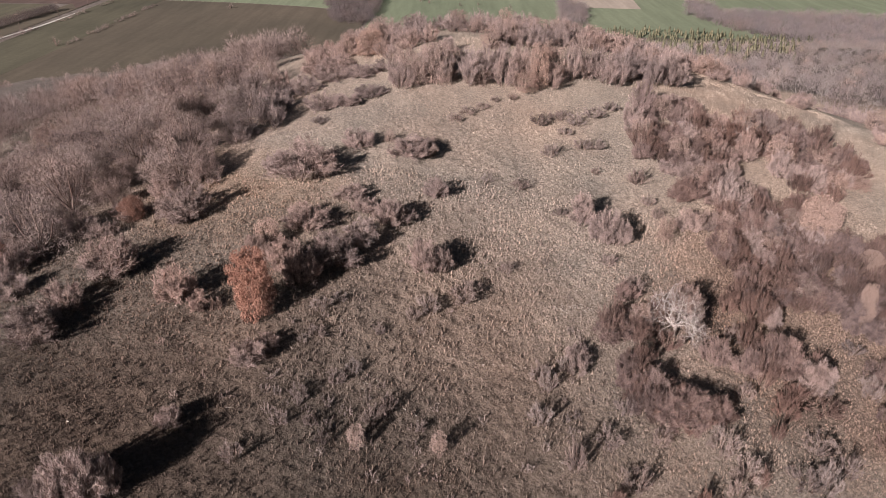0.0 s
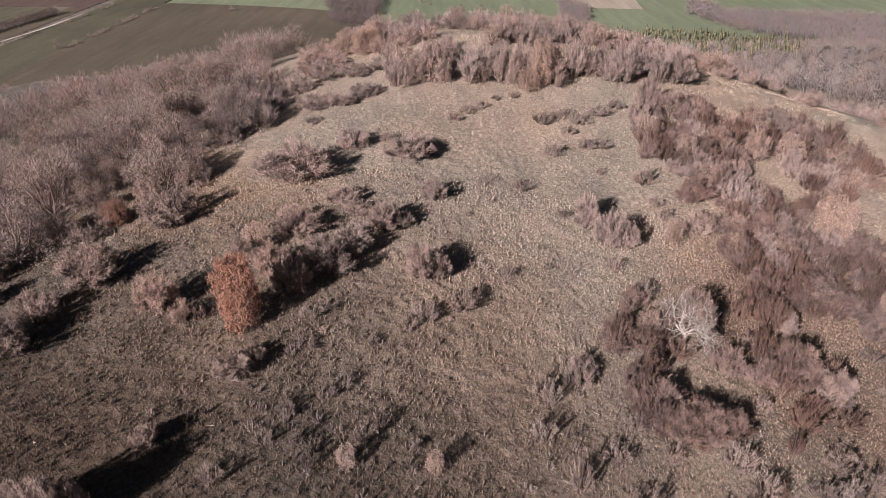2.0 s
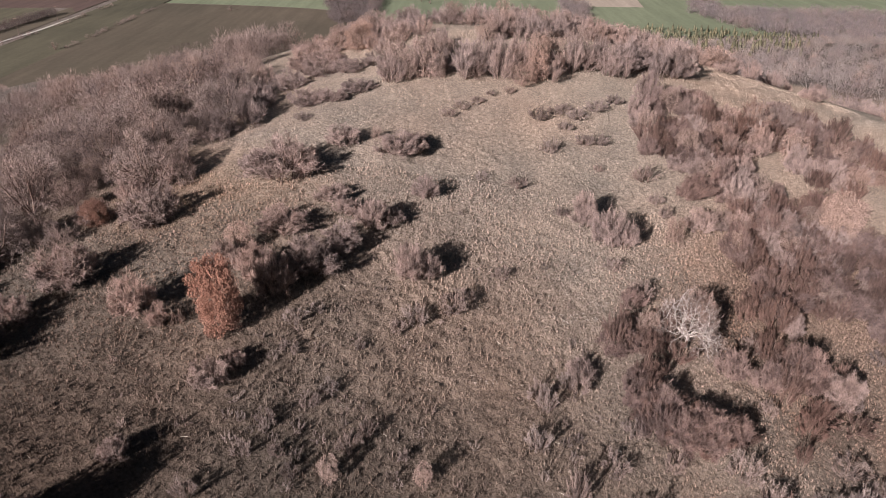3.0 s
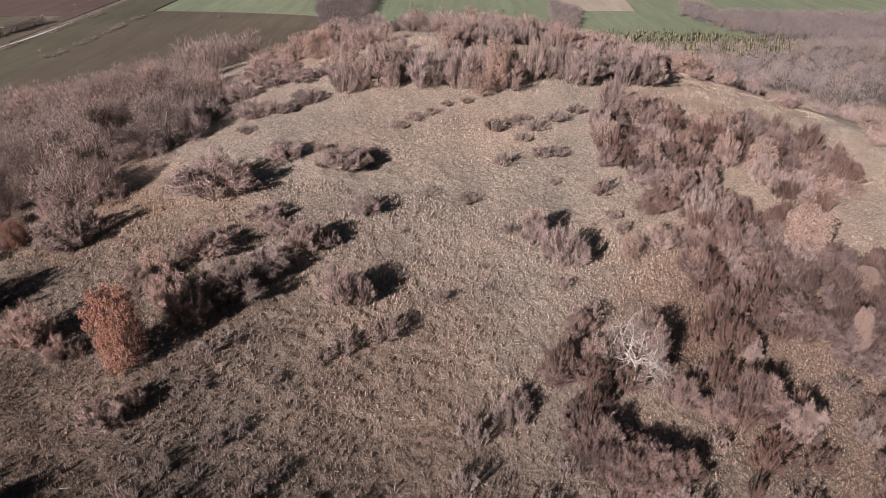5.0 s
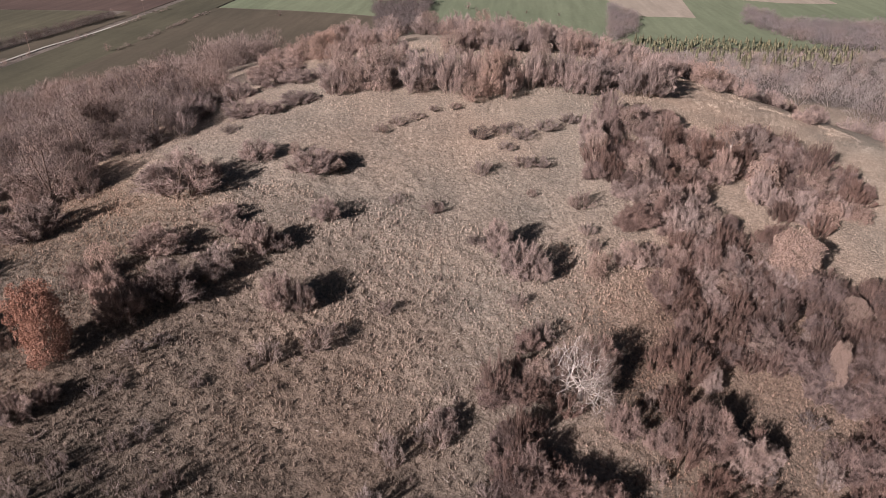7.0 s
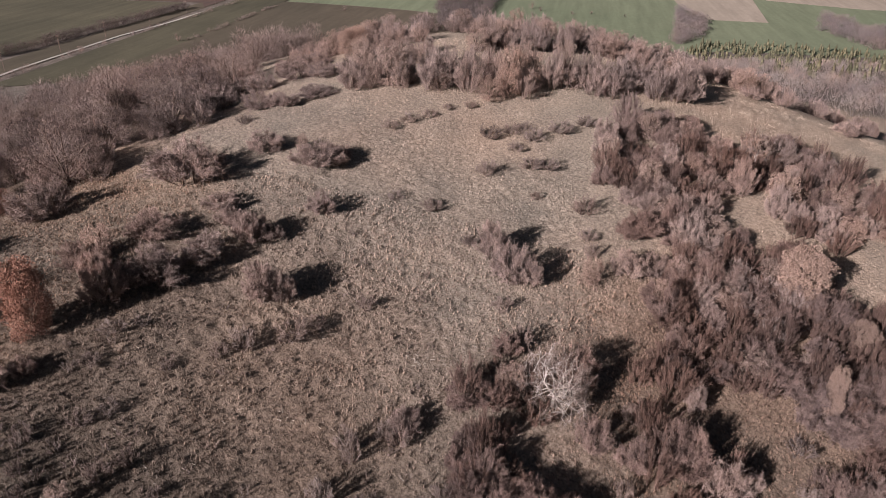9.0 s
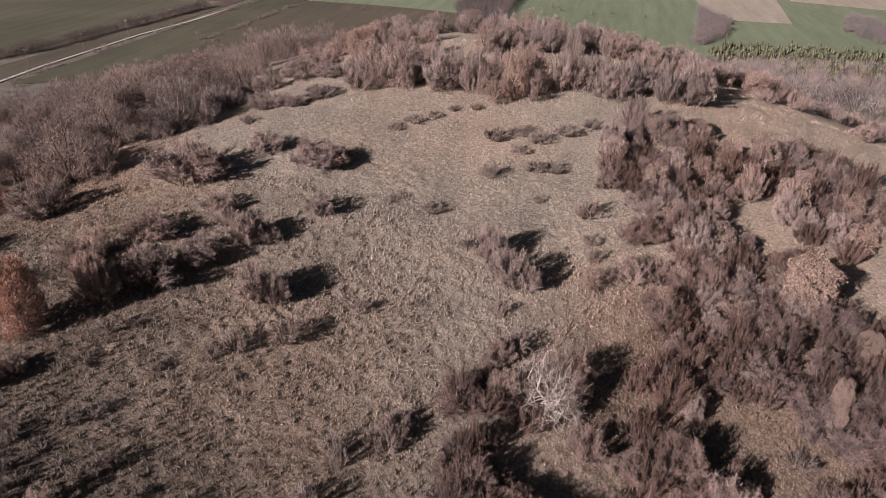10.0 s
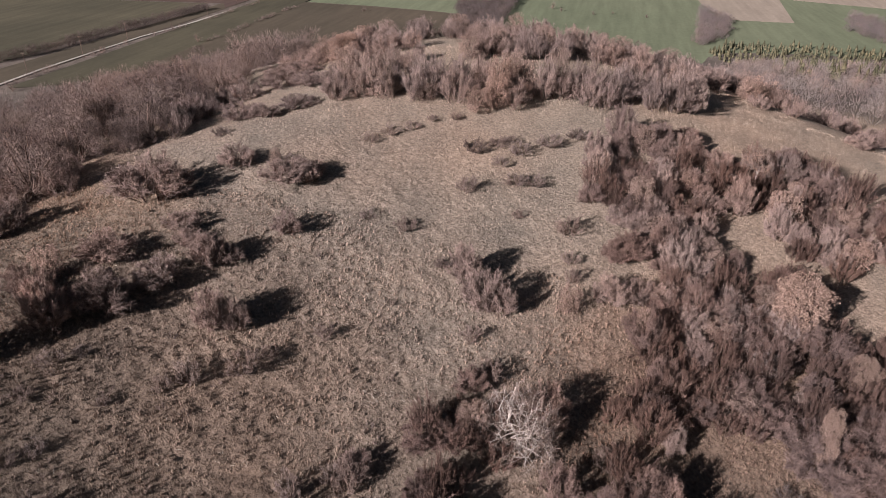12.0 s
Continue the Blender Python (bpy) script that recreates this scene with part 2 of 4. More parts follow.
# ---- the land ----
VALLEY = -56.0
POWERS = [(i, j) for i in range(5) for j in range(5) if i + j <= 4]
HILL = (4.28, 4.68, -1.55, -1.22, -0.18, -2.44, 5.97, -1.59, -0.6, -5.25, -1.24, 0.52, 1.85, -1.76, 0.52)
SWELLS = [(-16, 22, 0.14), (4, 22, -0.1), (14, 22, 0.1), (24, 22, -0.17), (-6, 32, 0.31), (4, 32, -0.49), (14, 32, 0.65), (-26, 42, 0.1), (-16, 42, -0.34), (-6, 42, 0.45), (4, 42, -0.17), (14, 42, -0.33), (24, 42, 0.39), (34, 42, 0.57), (-26, 52, 0.15), (-6, 52, 0.22), (14, 52, -0.32), (34, 52, -0.39), (-26, 62, -0.23), (-16, 62, -0.34), (4, 62, 0.15), (14, 62, 0.24), (24, 62, 0.11), (-16, 72, -0.45), (4, 72, 0.44), (24, 72, -0.39), (-40, 82, 0.38), (-28, 82, 0.3), (0, 82, 0.19)]  # x, y, rise of gentle swells


WAVES = [(random.uniform(0, 6.28), random.uniform(0, 6.28), 0.6 * 1.32 ** k) for k in range(11)]


LATTICE = np.random.default_rng(12).uniform(-1, 1, (256, 256))


def lumps(x, y, size):
    """Smooth random lumps of about that size in metres."""
    u, v = x / size, y / size
    i, j = np.floor(u).astype(int), np.floor(v).astype(int)
    f, g = u - i, v - j
    f, g = f * f * (3 - 2 * f), g * g * (3 - 2 * g)
    a, b = LATTICE[i % 256, j % 256], LATTICE[(i + 1) % 256, j % 256]
    c, d = LATTICE[i % 256, (j + 1) % 256], LATTICE[(i + 1) % 256, (j + 1) % 256]
    return a + (b - a) * f + (c - a) * g + (a - b - c + d) * f * g


def relief(x, y):
    """Humps, hollows and tussocks of the grazed turf, fading away from the hilltop."""
    near = np.exp(-((x / 55.0) ** 2 + ((y - 45.0) / 50.0) ** 2))
    waves = sum(0.16 / f ** 0.8 * np.sin(f * (x * math.cos(a) + y * math.sin(a)) + b + 1.3 * np.sin(0.37 * f * (y * math.cos(a) - x * math.sin(a)) + a)) for a, b, f in WAVES[:6])
    calm = 1 - 0.5 * np.clip((y - 36.0) / 16.0, 0, 1)
    tufts = 0.06 * lumps(x, y, 0.31) + 0.045 * lumps(y + 40.3, x, 0.21) + 0.03 * lumps(x + 0.6 * y, y - 0.5 * x, 0.7)
    return near * (0.16 * waves + calm * tufts)


def height(x, y):
    """The lie of the land: a rounded hilltop on a long cone that runs out into a flat valley."""
    x, y = np.asarray(x, float), np.asarray(y, float)
    r = np.hypot(x, y - 48.0)
    s = np.clip((r - 40.0) / 40.0, 0, 1)
    w = 1 - s * s * (3 - 2 * s)
    u, v = np.clip(x, -90, 90) / 30.0, (np.clip(y, -42, 138) - 48.0) / 30.0
    top = sum(c * u ** i * v ** j for c, (i, j) in zip(HILL, POWERS))
    top = top + sum(c * np.exp(-((x - a) ** 2 + (y - b) ** 2) / 112.5) for a, b, c in SWELLS)
    a = 8.5 - (0.2 + 0.03 * np.clip(-x / 60.0, 0, 1) + 0.035 * np.exp(-((x - 15.0) / 55.0) ** 2)) * np.hypot(x, y - 55.0)
    cone = VALLEY + 0.5 * np.logaddexp(0, (a - VALLEY) / 0.5)
    spur = 9.0 * np.exp(-((x - 175) / 60.0) ** 2 - ((y - 255) / 60.0) ** 2)
    return w * top + (1 - w) * cone + spur + relief(x, y)


def at_ground(x, y):
    return float(height(x, y))


def axis(lo, hi, step, far):
    mid = np.arange(lo, hi + step, step)
    out, s, p = [], step, 0.0
    while p < far:
        s *= 1.10
        p += s
        out.append(p)
    out = np.array(out)
    return np.concatenate([lo - out[::-1], mid, mid[-1] + out])


def build_ground():
    xs, ys = axis(-19, 30, 0.13, 2600), axis(18, 52, 0.13, 2600)
    gx, gy = np.meshgrid(xs, ys)
    gz = height(gx, gy)
    nx, ny = len(xs), len(ys)
    k = (np.arange(ny - 1)[:, None] * nx + np.arange(nx - 1)[None]).ravel()
    tris = np.concatenate([np.stack([k, k + 1, k + nx + 1], 1), np.stack([k, k + nx + 1, k + nx], 1)])
    me = tri_mesh("ground", np.stack([gx, gy, gz], -1).reshape(-1, 3), tris, M_GROUND, True)
    return tagged(new("ground", me), "dry tussocky hill falling away to flat farmland", "ground", kind="structure")


build_ground()


def sheet(name, corners, mat, label, z, category="field"):
    """A field: a thin flat slab of soil on the valley floor."""
    bm = bmesh.new()
    vs = [bm.verts.new((x, y, VALLEY + z)) for x, y in corners]
    face = bm.faces.new(vs)
    bmesh.ops.recalc_face_normals(bm, faces=[face])
    if face.normal.z < 0:
        face.normal_flip()
    got = bmesh.ops.extrude_face_region(bm, geom=[face])
    bmesh.ops.translate(bm, verts=[v for v in got["geom"] if isinstance(v, bmesh.types.BMVert)], vec=(0, 0, 0.05))
    me = bpy.data.meshes.new(name)
    bm.to_mesh(me)
    bm.free()
    me.materials.append(mat)
    return tagged(new(name, me), label, category, kind="structure")


sheet("field", [(-188, 262), (-148, 284), (-128, 318), (-48, 330), (-48, 440), (-95, 458), (-135, 468), (-187, 476), (-187, 345)], M_BROWNFIELD, "dark brown ploughed field in the valley", 0.35)
sheet("field", [(-222, 246), (-188.1, 262), (-187.1, 345), (-187.1, 700), (-222, 700)], M_OLIVE, "olive stubble strip between hedge and farm track", 0.34)
sheet("field", [(-252, 240), (-229, 246), (-229, 700), (-238, 700), (-242, 430)], M_BROWNFIELD, "narrow brown strip beyond the farm track", 0.15)
sheet("field", [(-420, 230), (-262, 240), (-252, 430), (-252, 460), (-420, 460)], M_OLIVE, "rolling olive pasture beyond the stream", 0.15)
sheet("field", [(-420, 462), (-252, 462), (-240, 462), (-230, 445), (-226, 700), (-420, 700)], M_REDFIELD, "dark reddish ploughland in the valley", 0.2)
sheet("field", [(-186, 479), (-135, 471), (-95, 461), (-46, 443), (-46, 330), (260, 330), (420, 440), (420, 900), (-186, 900)], M_GREEN, "smooth green winter wheat field", 0.12)
sheet("field", [(78, 505), (88, 463), (123, 460), (132, 560), (76, 560)], M_TANFIELD, "bare tan field among green wheat", 0.25)
sheet("field", [(140, 548), (196, 520), (230, 520), (230, 600), (140, 600)], M_TANFIELD, "bare tan field among green wheat", 0.25)
sheet("track", [(-229.8, 246), (-228, 246), (-230, 276), (-228.4, 350), (-222.9, 389), (-220.4, 439), (-220, 700), (-221.8, 700), (-222.2, 439), (-224.7, 389), (-230.2, 350), (-231.8, 276)], M_TRACK, "pale dirt farm track with worn ruts", 0.3, "track")


# ---- plants ----
def part(name, shape, mat, parent, label=""):
    ob = new(name, tri_mesh(name, *shape, mat))
    ob.parent = parent
    return tagged(ob, label)


def lobed(rng, wide, tall):
    """A rounded outline with lobes: gives a function that pulls points back inside it."""
    ph, am = rng.uniform(0, 6.28, 4), rng.uniform(0.06, 0.16, 4)

    def hold(p, slack=0.25):
        a = np.arctan2(p[:, 1], p[:, 0])
        lobes = 1 + am[0] * np.sin(2 * a + ph[0]) + am[1] * np.sin(3 * a + ph[1]) + am[2] * np.sin(5 * a + ph[2] + p[:, 2] * 2.0)
        e = np.sqrt((p[:, 0] ** 2 + p[:, 1] ** 2) / (wide * 0.5 * lobes) ** 2 + (np.maximum(p[:, 2], 0) / (tall * (0.5 + 0.5 * lobes))) ** 2)
        k = np.where(e > 1, rng.uniform(1 - slack, 1.04, len(p)) / np.maximum(e, 1e-6), 1.0)
        return p * k[:, None]
    return hold


def fuzz(rng, centres, radius, per, length, half, up=0.3):
    """Rounded tufts of fine twigs that point away from each centre."""
    k = np.repeat(np.arange(len(centres)), per)
    way = unit(rng.normal(size=(len(k), 3)) + np.array([0, 0, 0.25]))
    p0 = centres[k] + way * (radius * np.cbrt(rng.uniform(0.08, 1.0, len(k))) * rng.uniform(0.75, 1.2, len(centres))[k])[:, None]
    p0[:, 2] = np.maximum(p0[:, 2], 0.03)
    p1 = p0 + unit(way + rng.normal(size=way.shape) * 0.45 + np.array([0, 0, up]) + unit(p0) * 0.4) * (length * rng.uniform(0.5, 1.3, len(k)))[:, None]
    return slivers(rng, p0, p1, half)


def grow_shrub(seed, tall, wide, stems, shoots, twigs, thick=0.012, lift=0.2):
    """Stems out of a stool in six bunches, fanned upwards and outwards like a broom, with fine twigs along them. Gives the bunches and the crown."""
    rng = np.random.default_rng(seed)
    hold = lobed(rng, wide, tall)
    a = rng.uniform(0, 2 * np.pi, stems)
    lean = np.sqrt(rng.uniform(0, 1, stems))
    bunch = np.floor(a / (2 * np.pi) * 6).astype(int)
    root = np.stack([np.cos(bunch + 0.5), np.sin(bunch + 0.5), np.zeros(stems)], 1) * wide * 0.13
    top = np.stack([np.cos(a) * lean * wide * 0.45, np.sin(a) * lean * wide * 0.45, tall * rng.uniform(0.5, 0.88, stems) * (1.0 - 0.55 * lean ** 2)], 1)
    midp = root * 0.5 + top * np.array([0.5, 0.5, 0.5]) + rng.normal(size=(stems, 3)) * 0.03 * tall
    root[:, 2] -= 0.15
    wood = []
    for b in range(6):
        k = bunch == b
        if k.any():
            wood.append(join([limbs(root[k], midp[k], thick * 1.3, thick), limbs(midp[k], top[k], thick, thick * 0.7)]))
    s0, s1 = sprout(rng, root * 0.6 + midp * 0.4, top, shoots, 0.0, 1.0, tall * 0.26, 0.42, lift, 0.3)
    s0[:, 2] = np.maximum(s0[:, 2], 0.02)
    s1 = hold(s1)
    t0, t1 = sprout(rng, s0, s1, twigs, 0.05, 1.0, tall * 0.11, 1.0, lift, 0.25)
    t0[:, 2] = np.maximum(t0[:, 2], 0.02)
    return wood, join([slivers(rng, s0, s1, thick * 0.7), slivers(rng, t0, hold(t1), thick * 0.6)])


def low_tufts(rng, tall, wide):
    """Where the lowest bunches of twigs sit, round the foot of a tree."""
    a, r = rng.uniform(0, 6.283, 16), rng.uniform(0.2, 0.46, 16) * wide
    return np.stack([np.cos(a) * r, np.sin(a) * r, tall * rng.uniform(0.1, 0.5, 16)], 1)


def grow_tree(seed, tall, wide, boughs, branches, shoots, twigs, thick=0.06, low=0.25):
    """A short trunk that forks into boughs and a rounded crown of twig tufts. Gives wood, twigs, and where leaves would sit."""
    rng = np.random.default_rng(seed)
    hold = lobed(rng, wide, tall)
    fork = np.array([[rng.normal() * 0.08, rng.normal() * 0.08, tall * low]])
    wood = [limbs([[0, 0, -0.25]], fork, thick * 1.5, thick * 1.1)]
    a = np.arange(boughs) * 2 * np.pi / boughs + rng.normal(size=boughs) * 0.35
    out = rng.uniform(0.25, 1.0, boughs)
    b0 = np.repeat(fork, boughs, 0)
    b0[:, 2] *= rng.uniform(0.7, 1.0, boughs)
    b1 = np.stack([np.cos(a) * out * wide * 0.40, np.sin(a) * out * wide * 0.40, tall * (0.80 - 0.5 * out ** 2)], 1)
    knee = (b0 + b1) / 2 + rng.normal(size=b0.shape) * tall * 0.04
    wood += [limbs(b0, knee, thick * 0.85, thick * 0.6), limbs(knee, b1, thick * 0.6, thick * 0.35)]
    c0, c1 = sprout(rng, b0 * 0.6 + knee * 0.4, b1, branches, 0.0, 1.0, wide * 0.20, 0.7, 0.0, 0.6)
    c1 = hold(c1)
    wood.append(limbs(c0, c1, thick * 0.25, thick * 0.1))
    s0, s1 = sprout(rng, c0, c1, shoots, 0.15, 1.0, wide * 0.13, 0.7, 0.1, 0.5)
    s1 = hold(s1)
    return join(wood), join([slivers(rng, s0, s1, thick * 0.1), fuzz(rng, np.concatenate([c1, low_tufts(rng, tall, wide)]), wide * 0.12, twigs, wide * 0.036, thick * 0.21, 0.12)]), (s0, s1, rng)


def shrub_thing(name, label, category, wood, twig, m_wood, m_twig):
    ob = tagged(new(name), label, category)
    if category == "tree":
        part("trunk", wood, m_wood, ob)
    elif name == "weed_clump":
        twig = join(wood + [twig])
    else:
        for piece in wood:
            part("stem", piece, m_wood, ob)
    part("crown", twig, m_twig, ob)
    return ob


def oak_thing(name, label, seed, tall, wide, clumps_of, per, m_leaf, size=0.12):
    """A low-branched oak: withered leaves in many rounded clumps over a lobed dome that reaches nearly to the ground."""
    wood, twig, (s0, s1, rng) = grow_tree(seed, tall, wide, 8, 6, 3, 1, 0.06, 0.08)
    n = clumps_of
    a, h = np.arange(n) * 2.4 + rng.normal(size=n) * 0.3, (np.arange(n) + 0.5) / n
    h = 0.06 + 0.84 * h + rng.normal(size=n) * 0.04
    r = wide * 0.40 * np.sqrt(np.clip(1 - (np.abs(h - 0.40) / 0.6) ** 3.2, 0.02, 1)) * np.sqrt(rng.uniform(0.35, 1.1, n)) * (1 + 0.26 * np.sin(3 * a + seed) * np.cos(4 * h + seed))
    mid = np.stack([np.cos(a) * r, np.sin(a) * r, np.maximum(h, 0.05) * tall], 1)
    k = np.repeat(np.arange(n), per)
    ball = unit(rng.normal(size=(len(k), 3))) * (np.cbrt(rng.uniform(0.3, 1, len(k))) * wide * 0.13 * rng.uniform(0.7, 1.25, n)[k])[:, None]
    at = mid[k] + ball * np.array([1, 1, 0.85])
    at[:, 2] = np.maximum(at[:, 2], 0.08)
    ob = tagged(new(name), label, "tree")
    part("trunk", wood, M_STEM, ob)
    part("crown", leaves(rng, at, size), m_leaf, ob, "withered leaves still on the twigs")
    return ob


class Stock:
    """A few plants of one kind, built once: the first of each is planted itself, later ones are copies."""

    def __init__(self, makers, tall, wide, group, grow=(1.0, 1.0)):
        self.plants = [m() for m in makers]
        self.grow = grow
        self.used, self.tall, self.wide, self.group, self.next = set(), tall, wide, group, 0

    def plant(self, x, y, tall, wide, turn=None, lean=0.0):
        i = self.next % len(self.plants)
        self.next += 1
        ob = self.plants[i]
        if turn is None:
            turn = random.uniform(0, 360)
        tall, wide = tall * self.grow[0], wide * self.grow[1]
        m = pose(x, y, at_ground(x, y) - 0.03, lean, 0, turn) @ Matrix.Diagonal((wide / self.wide, wide / self.wide, tall / self.tall, 1))
        if i in self.used:
            ob = copy_thing(ob, m)
        self.used.add(i)
        ob.matrix_basis = m
        if self.group:
            ob["group"] = self.group
        return ob


def shrub_stock(n, seed, tall, wide, stems, shoots, twigs, name, label, group, m_twig, thick=0.012, lift=0.2):
    def maker(k):
        return lambda: shrub_thing(name, label, "shrub", *grow_shrub(seed + k, tall, wide, stems, shoots, twigs, thick, lift), M_STEM, m_twig)
    return Stock([maker(k) for k in range(n)], tall, wide, group, (1.0, 1.2))


def tree_stock(n, seed, tall, wide, size, name, label, group, m_twig):
    def maker(k):
        return lambda: shrub_thing(name, label, "tree", *grow_tree(seed + k, tall, wide, *size, 0.09, 0.05)[:2], M_STEM, m_twig)
    return Stock([maker(k) for k in range(n)], tall, wide, group)


FAN = shrub_stock(4, 10, 2.2, 2.6, 38, 10, 25, "bare_shrub", "leafless multi-stemmed shrub with fine brown twigs", "bare shrubs on the hilltop", M_TWIG, 0.016, 0.2)
LOW = shrub_stock(4, 20, 1.1, 1.5, 22, 7, 14, "low_shrub", "low pale grey leafless shrub in dry grass", "low shrubs in the meadow", M_LOWTWIG, 0.012, 0.2)
THICK = shrub_stock(4, 30, 3.0, 3.2, 36, 10, 22, "thicket_shrub", "tall leafless brown shrub of a dense thicket", "thicket shrubs on the slope", M_THICKET, 0.018, 0.3)
ROWS_BEHIND = shrub_stock(4, 36, 3.0, 3.2, 26, 8, 16, "thicket_shrub", "tall leafless brown shrub of a dense thicket", "thicket shrubs on the slope", M_TWIG, 0.02, 0.3)
WEEDS = shrub_stock(4, 26, 0.5, 0.7, 10, 5, 6, "weed_clump", "low grey dead weed clump in dry grass", "dead weed clumps in the meadow", M_LOWTWIG, 0.009, 0.4)
TREES = tree_stock(5, 40, 4.0, 4.6, (8, 4, 4, 150), "bare_tree", "small leafless grey tree of the woodland edge", "bare trees of the wood", M_TREETWIG)
FARTREES = tree_stock(3, 46, 4.0, 4.6, (8, 3, 3, 120), "bare_tree", "small leafless grey tree of the woodland edge", "bare trees of the wood", M_TREETWIG)
RUSSET = Stock([lambda k=k: oak_thing("oak_tree", "young oak holding its withered russet leaves", 60 + k, 4.0, 3.0, 130, 150, M_RUSSET, 0.095) for k in range(2)], 4.0, 3.0, "leafy oaks")
TAN = Stock([lambda k=k: oak_thing("oak_tree", "small oak holding its withered tan leaves", 70 + k, 3.0, 3.0, 110, 170, M_OAKTAN, 0.09) for k in range(2)], 3.0, 3.0, "leafy oaks")
SPARSE = Stock([lambda k=k: oak_thing("oak_tree", "oak sapling holding a few withered tan leaves", 74 + k, 2.0, 2.0, 60, 66, M_TANLEAF, 0.082) for k in range(3)], 2.0, 2.0, "leafy oaks")
SCRUB = shrub_stock(4, 90, 1.6, 2.8, 30, 9, 15, "scrub_bush", "low leafless red-brown bush of dense scrub", "low scrub of the thicket", M_SCRUB, 0.015, 0.4)

# x, y, height, width of each plant
BARE = [(-22.2, 30.3, 1.66, 1.99), (-18.7, 26.2, 2.16, 2.59), (-18.4, 28.7, 1.75, 1.99), (-17.4, 31.9, 2.4, 2.99), (-15.5, 38, 2.57, 3.39), (-14.2, 17.4, 1.07, 1.2), (-13.3, 29.6, 2.32, 1.99), (-13.2, 17.6, 2.4, 1.6), (-12.5, 67.9, 1.57, 3.29),
        (-12.4, 17.6, 2.73, 1.8), (-12.3, 60.5, 1.82, 2.99), (-11.9, 18.1, 1.99, 1.2), (-11.9, 28.8, 1.24, 1.1), (-10.8, 21.4, 1.15, 1.1), (-10.8, 43.7, 1.66, 2.3), (-10.3, 68, 1.33, 3.29), (-10.2, 63.3, 1.57, 3.59), (-10.1, 33.4, 1.75, 1.69),
        (-9.9, 55.1, 1.5, 2.79), (-9, 42.6, 2.8, 4.5), (-8.7, 25.5, 1.24, 1.6), (-8.6, 32.8, 1.99, 1.89), (-8, 26.6, 0.83, 1.1), (-7.9, 36.7, 1.66, 2.7), (-7.8, 54.9, 1.15, 2.3), (-7.5, 62.8, 1.24, 3.1), (-7.4, 31.5, 2.4, 2.19),
        (-6.1, 57.1, 1.07, 2.79), (-6, 47.1, 1.5, 2.3), (-5.9, 33.5, 2.16, 2.79), (-5.7, 40, 0.99, 1.99), (-4.7, 38.9, 0.99, 1.6), (-4.6, 35.7, 1.66, 2.3), (-3.1, 37.9, 1.99, 1.89), (-2.3, 46.1, 1.57, 2.99), (-2.1, 38.4, 1.07, 1.4),
        (-1.3, 46.6, 1.33, 1.99), (-0.9, 34.2, 2.32, 1.99), (-0.4, 41.6, 1.57, 1.6), (0, 34.4, 1.75, 1.5), (7.3, 29.6, 1.33, 1.5), (9.4, 41.9, 2.58, 1.8), (10.7, 40.3, 2.75, 2.18), (11.6, 40.2, 2.06, 1.71), (14.6, 34.6, 2.41, 2.09),
        (17, 43.1, 1.75, 1.89), (18.5, 43.7, 1.57, 1.89), (19.1, 49.8, 1.33, 1.5), (19.9, 43.7, 1.75, 1.8), (20.2, 35.1, 1.75, 1.2), (20.4, 47.9, 1.57, 2.59), (20.6, 49.6, 1.82, 2.1), (20.9, 44.7, 1.5, 2.1), (21.1, 31, 2.4, 2.1),
        (21.2, 41.7, 1.33, 1.4), (21.2, 42.5, 1.66, 1.69), (21.6, 46.8, 1.99, 2.19), (21.8, 43.9, 1.82, 1.8), (21.9, 48.7, 1.57, 1.89), (22.2, 31.8, 1.5, 1.4), (23, 43.4, 1.57, 1.89), (23.3, 44.5, 1.75, 1.8), (23.4, 42.1, 1.57, 1.69),
        (24.7, 40.9, 1.41, 1.5), (24.8, 43.7, 1.57, 2.1), (26.1, 43, 1.75, 1.69)]
for p in BARE:
    FAN.plant(*p)
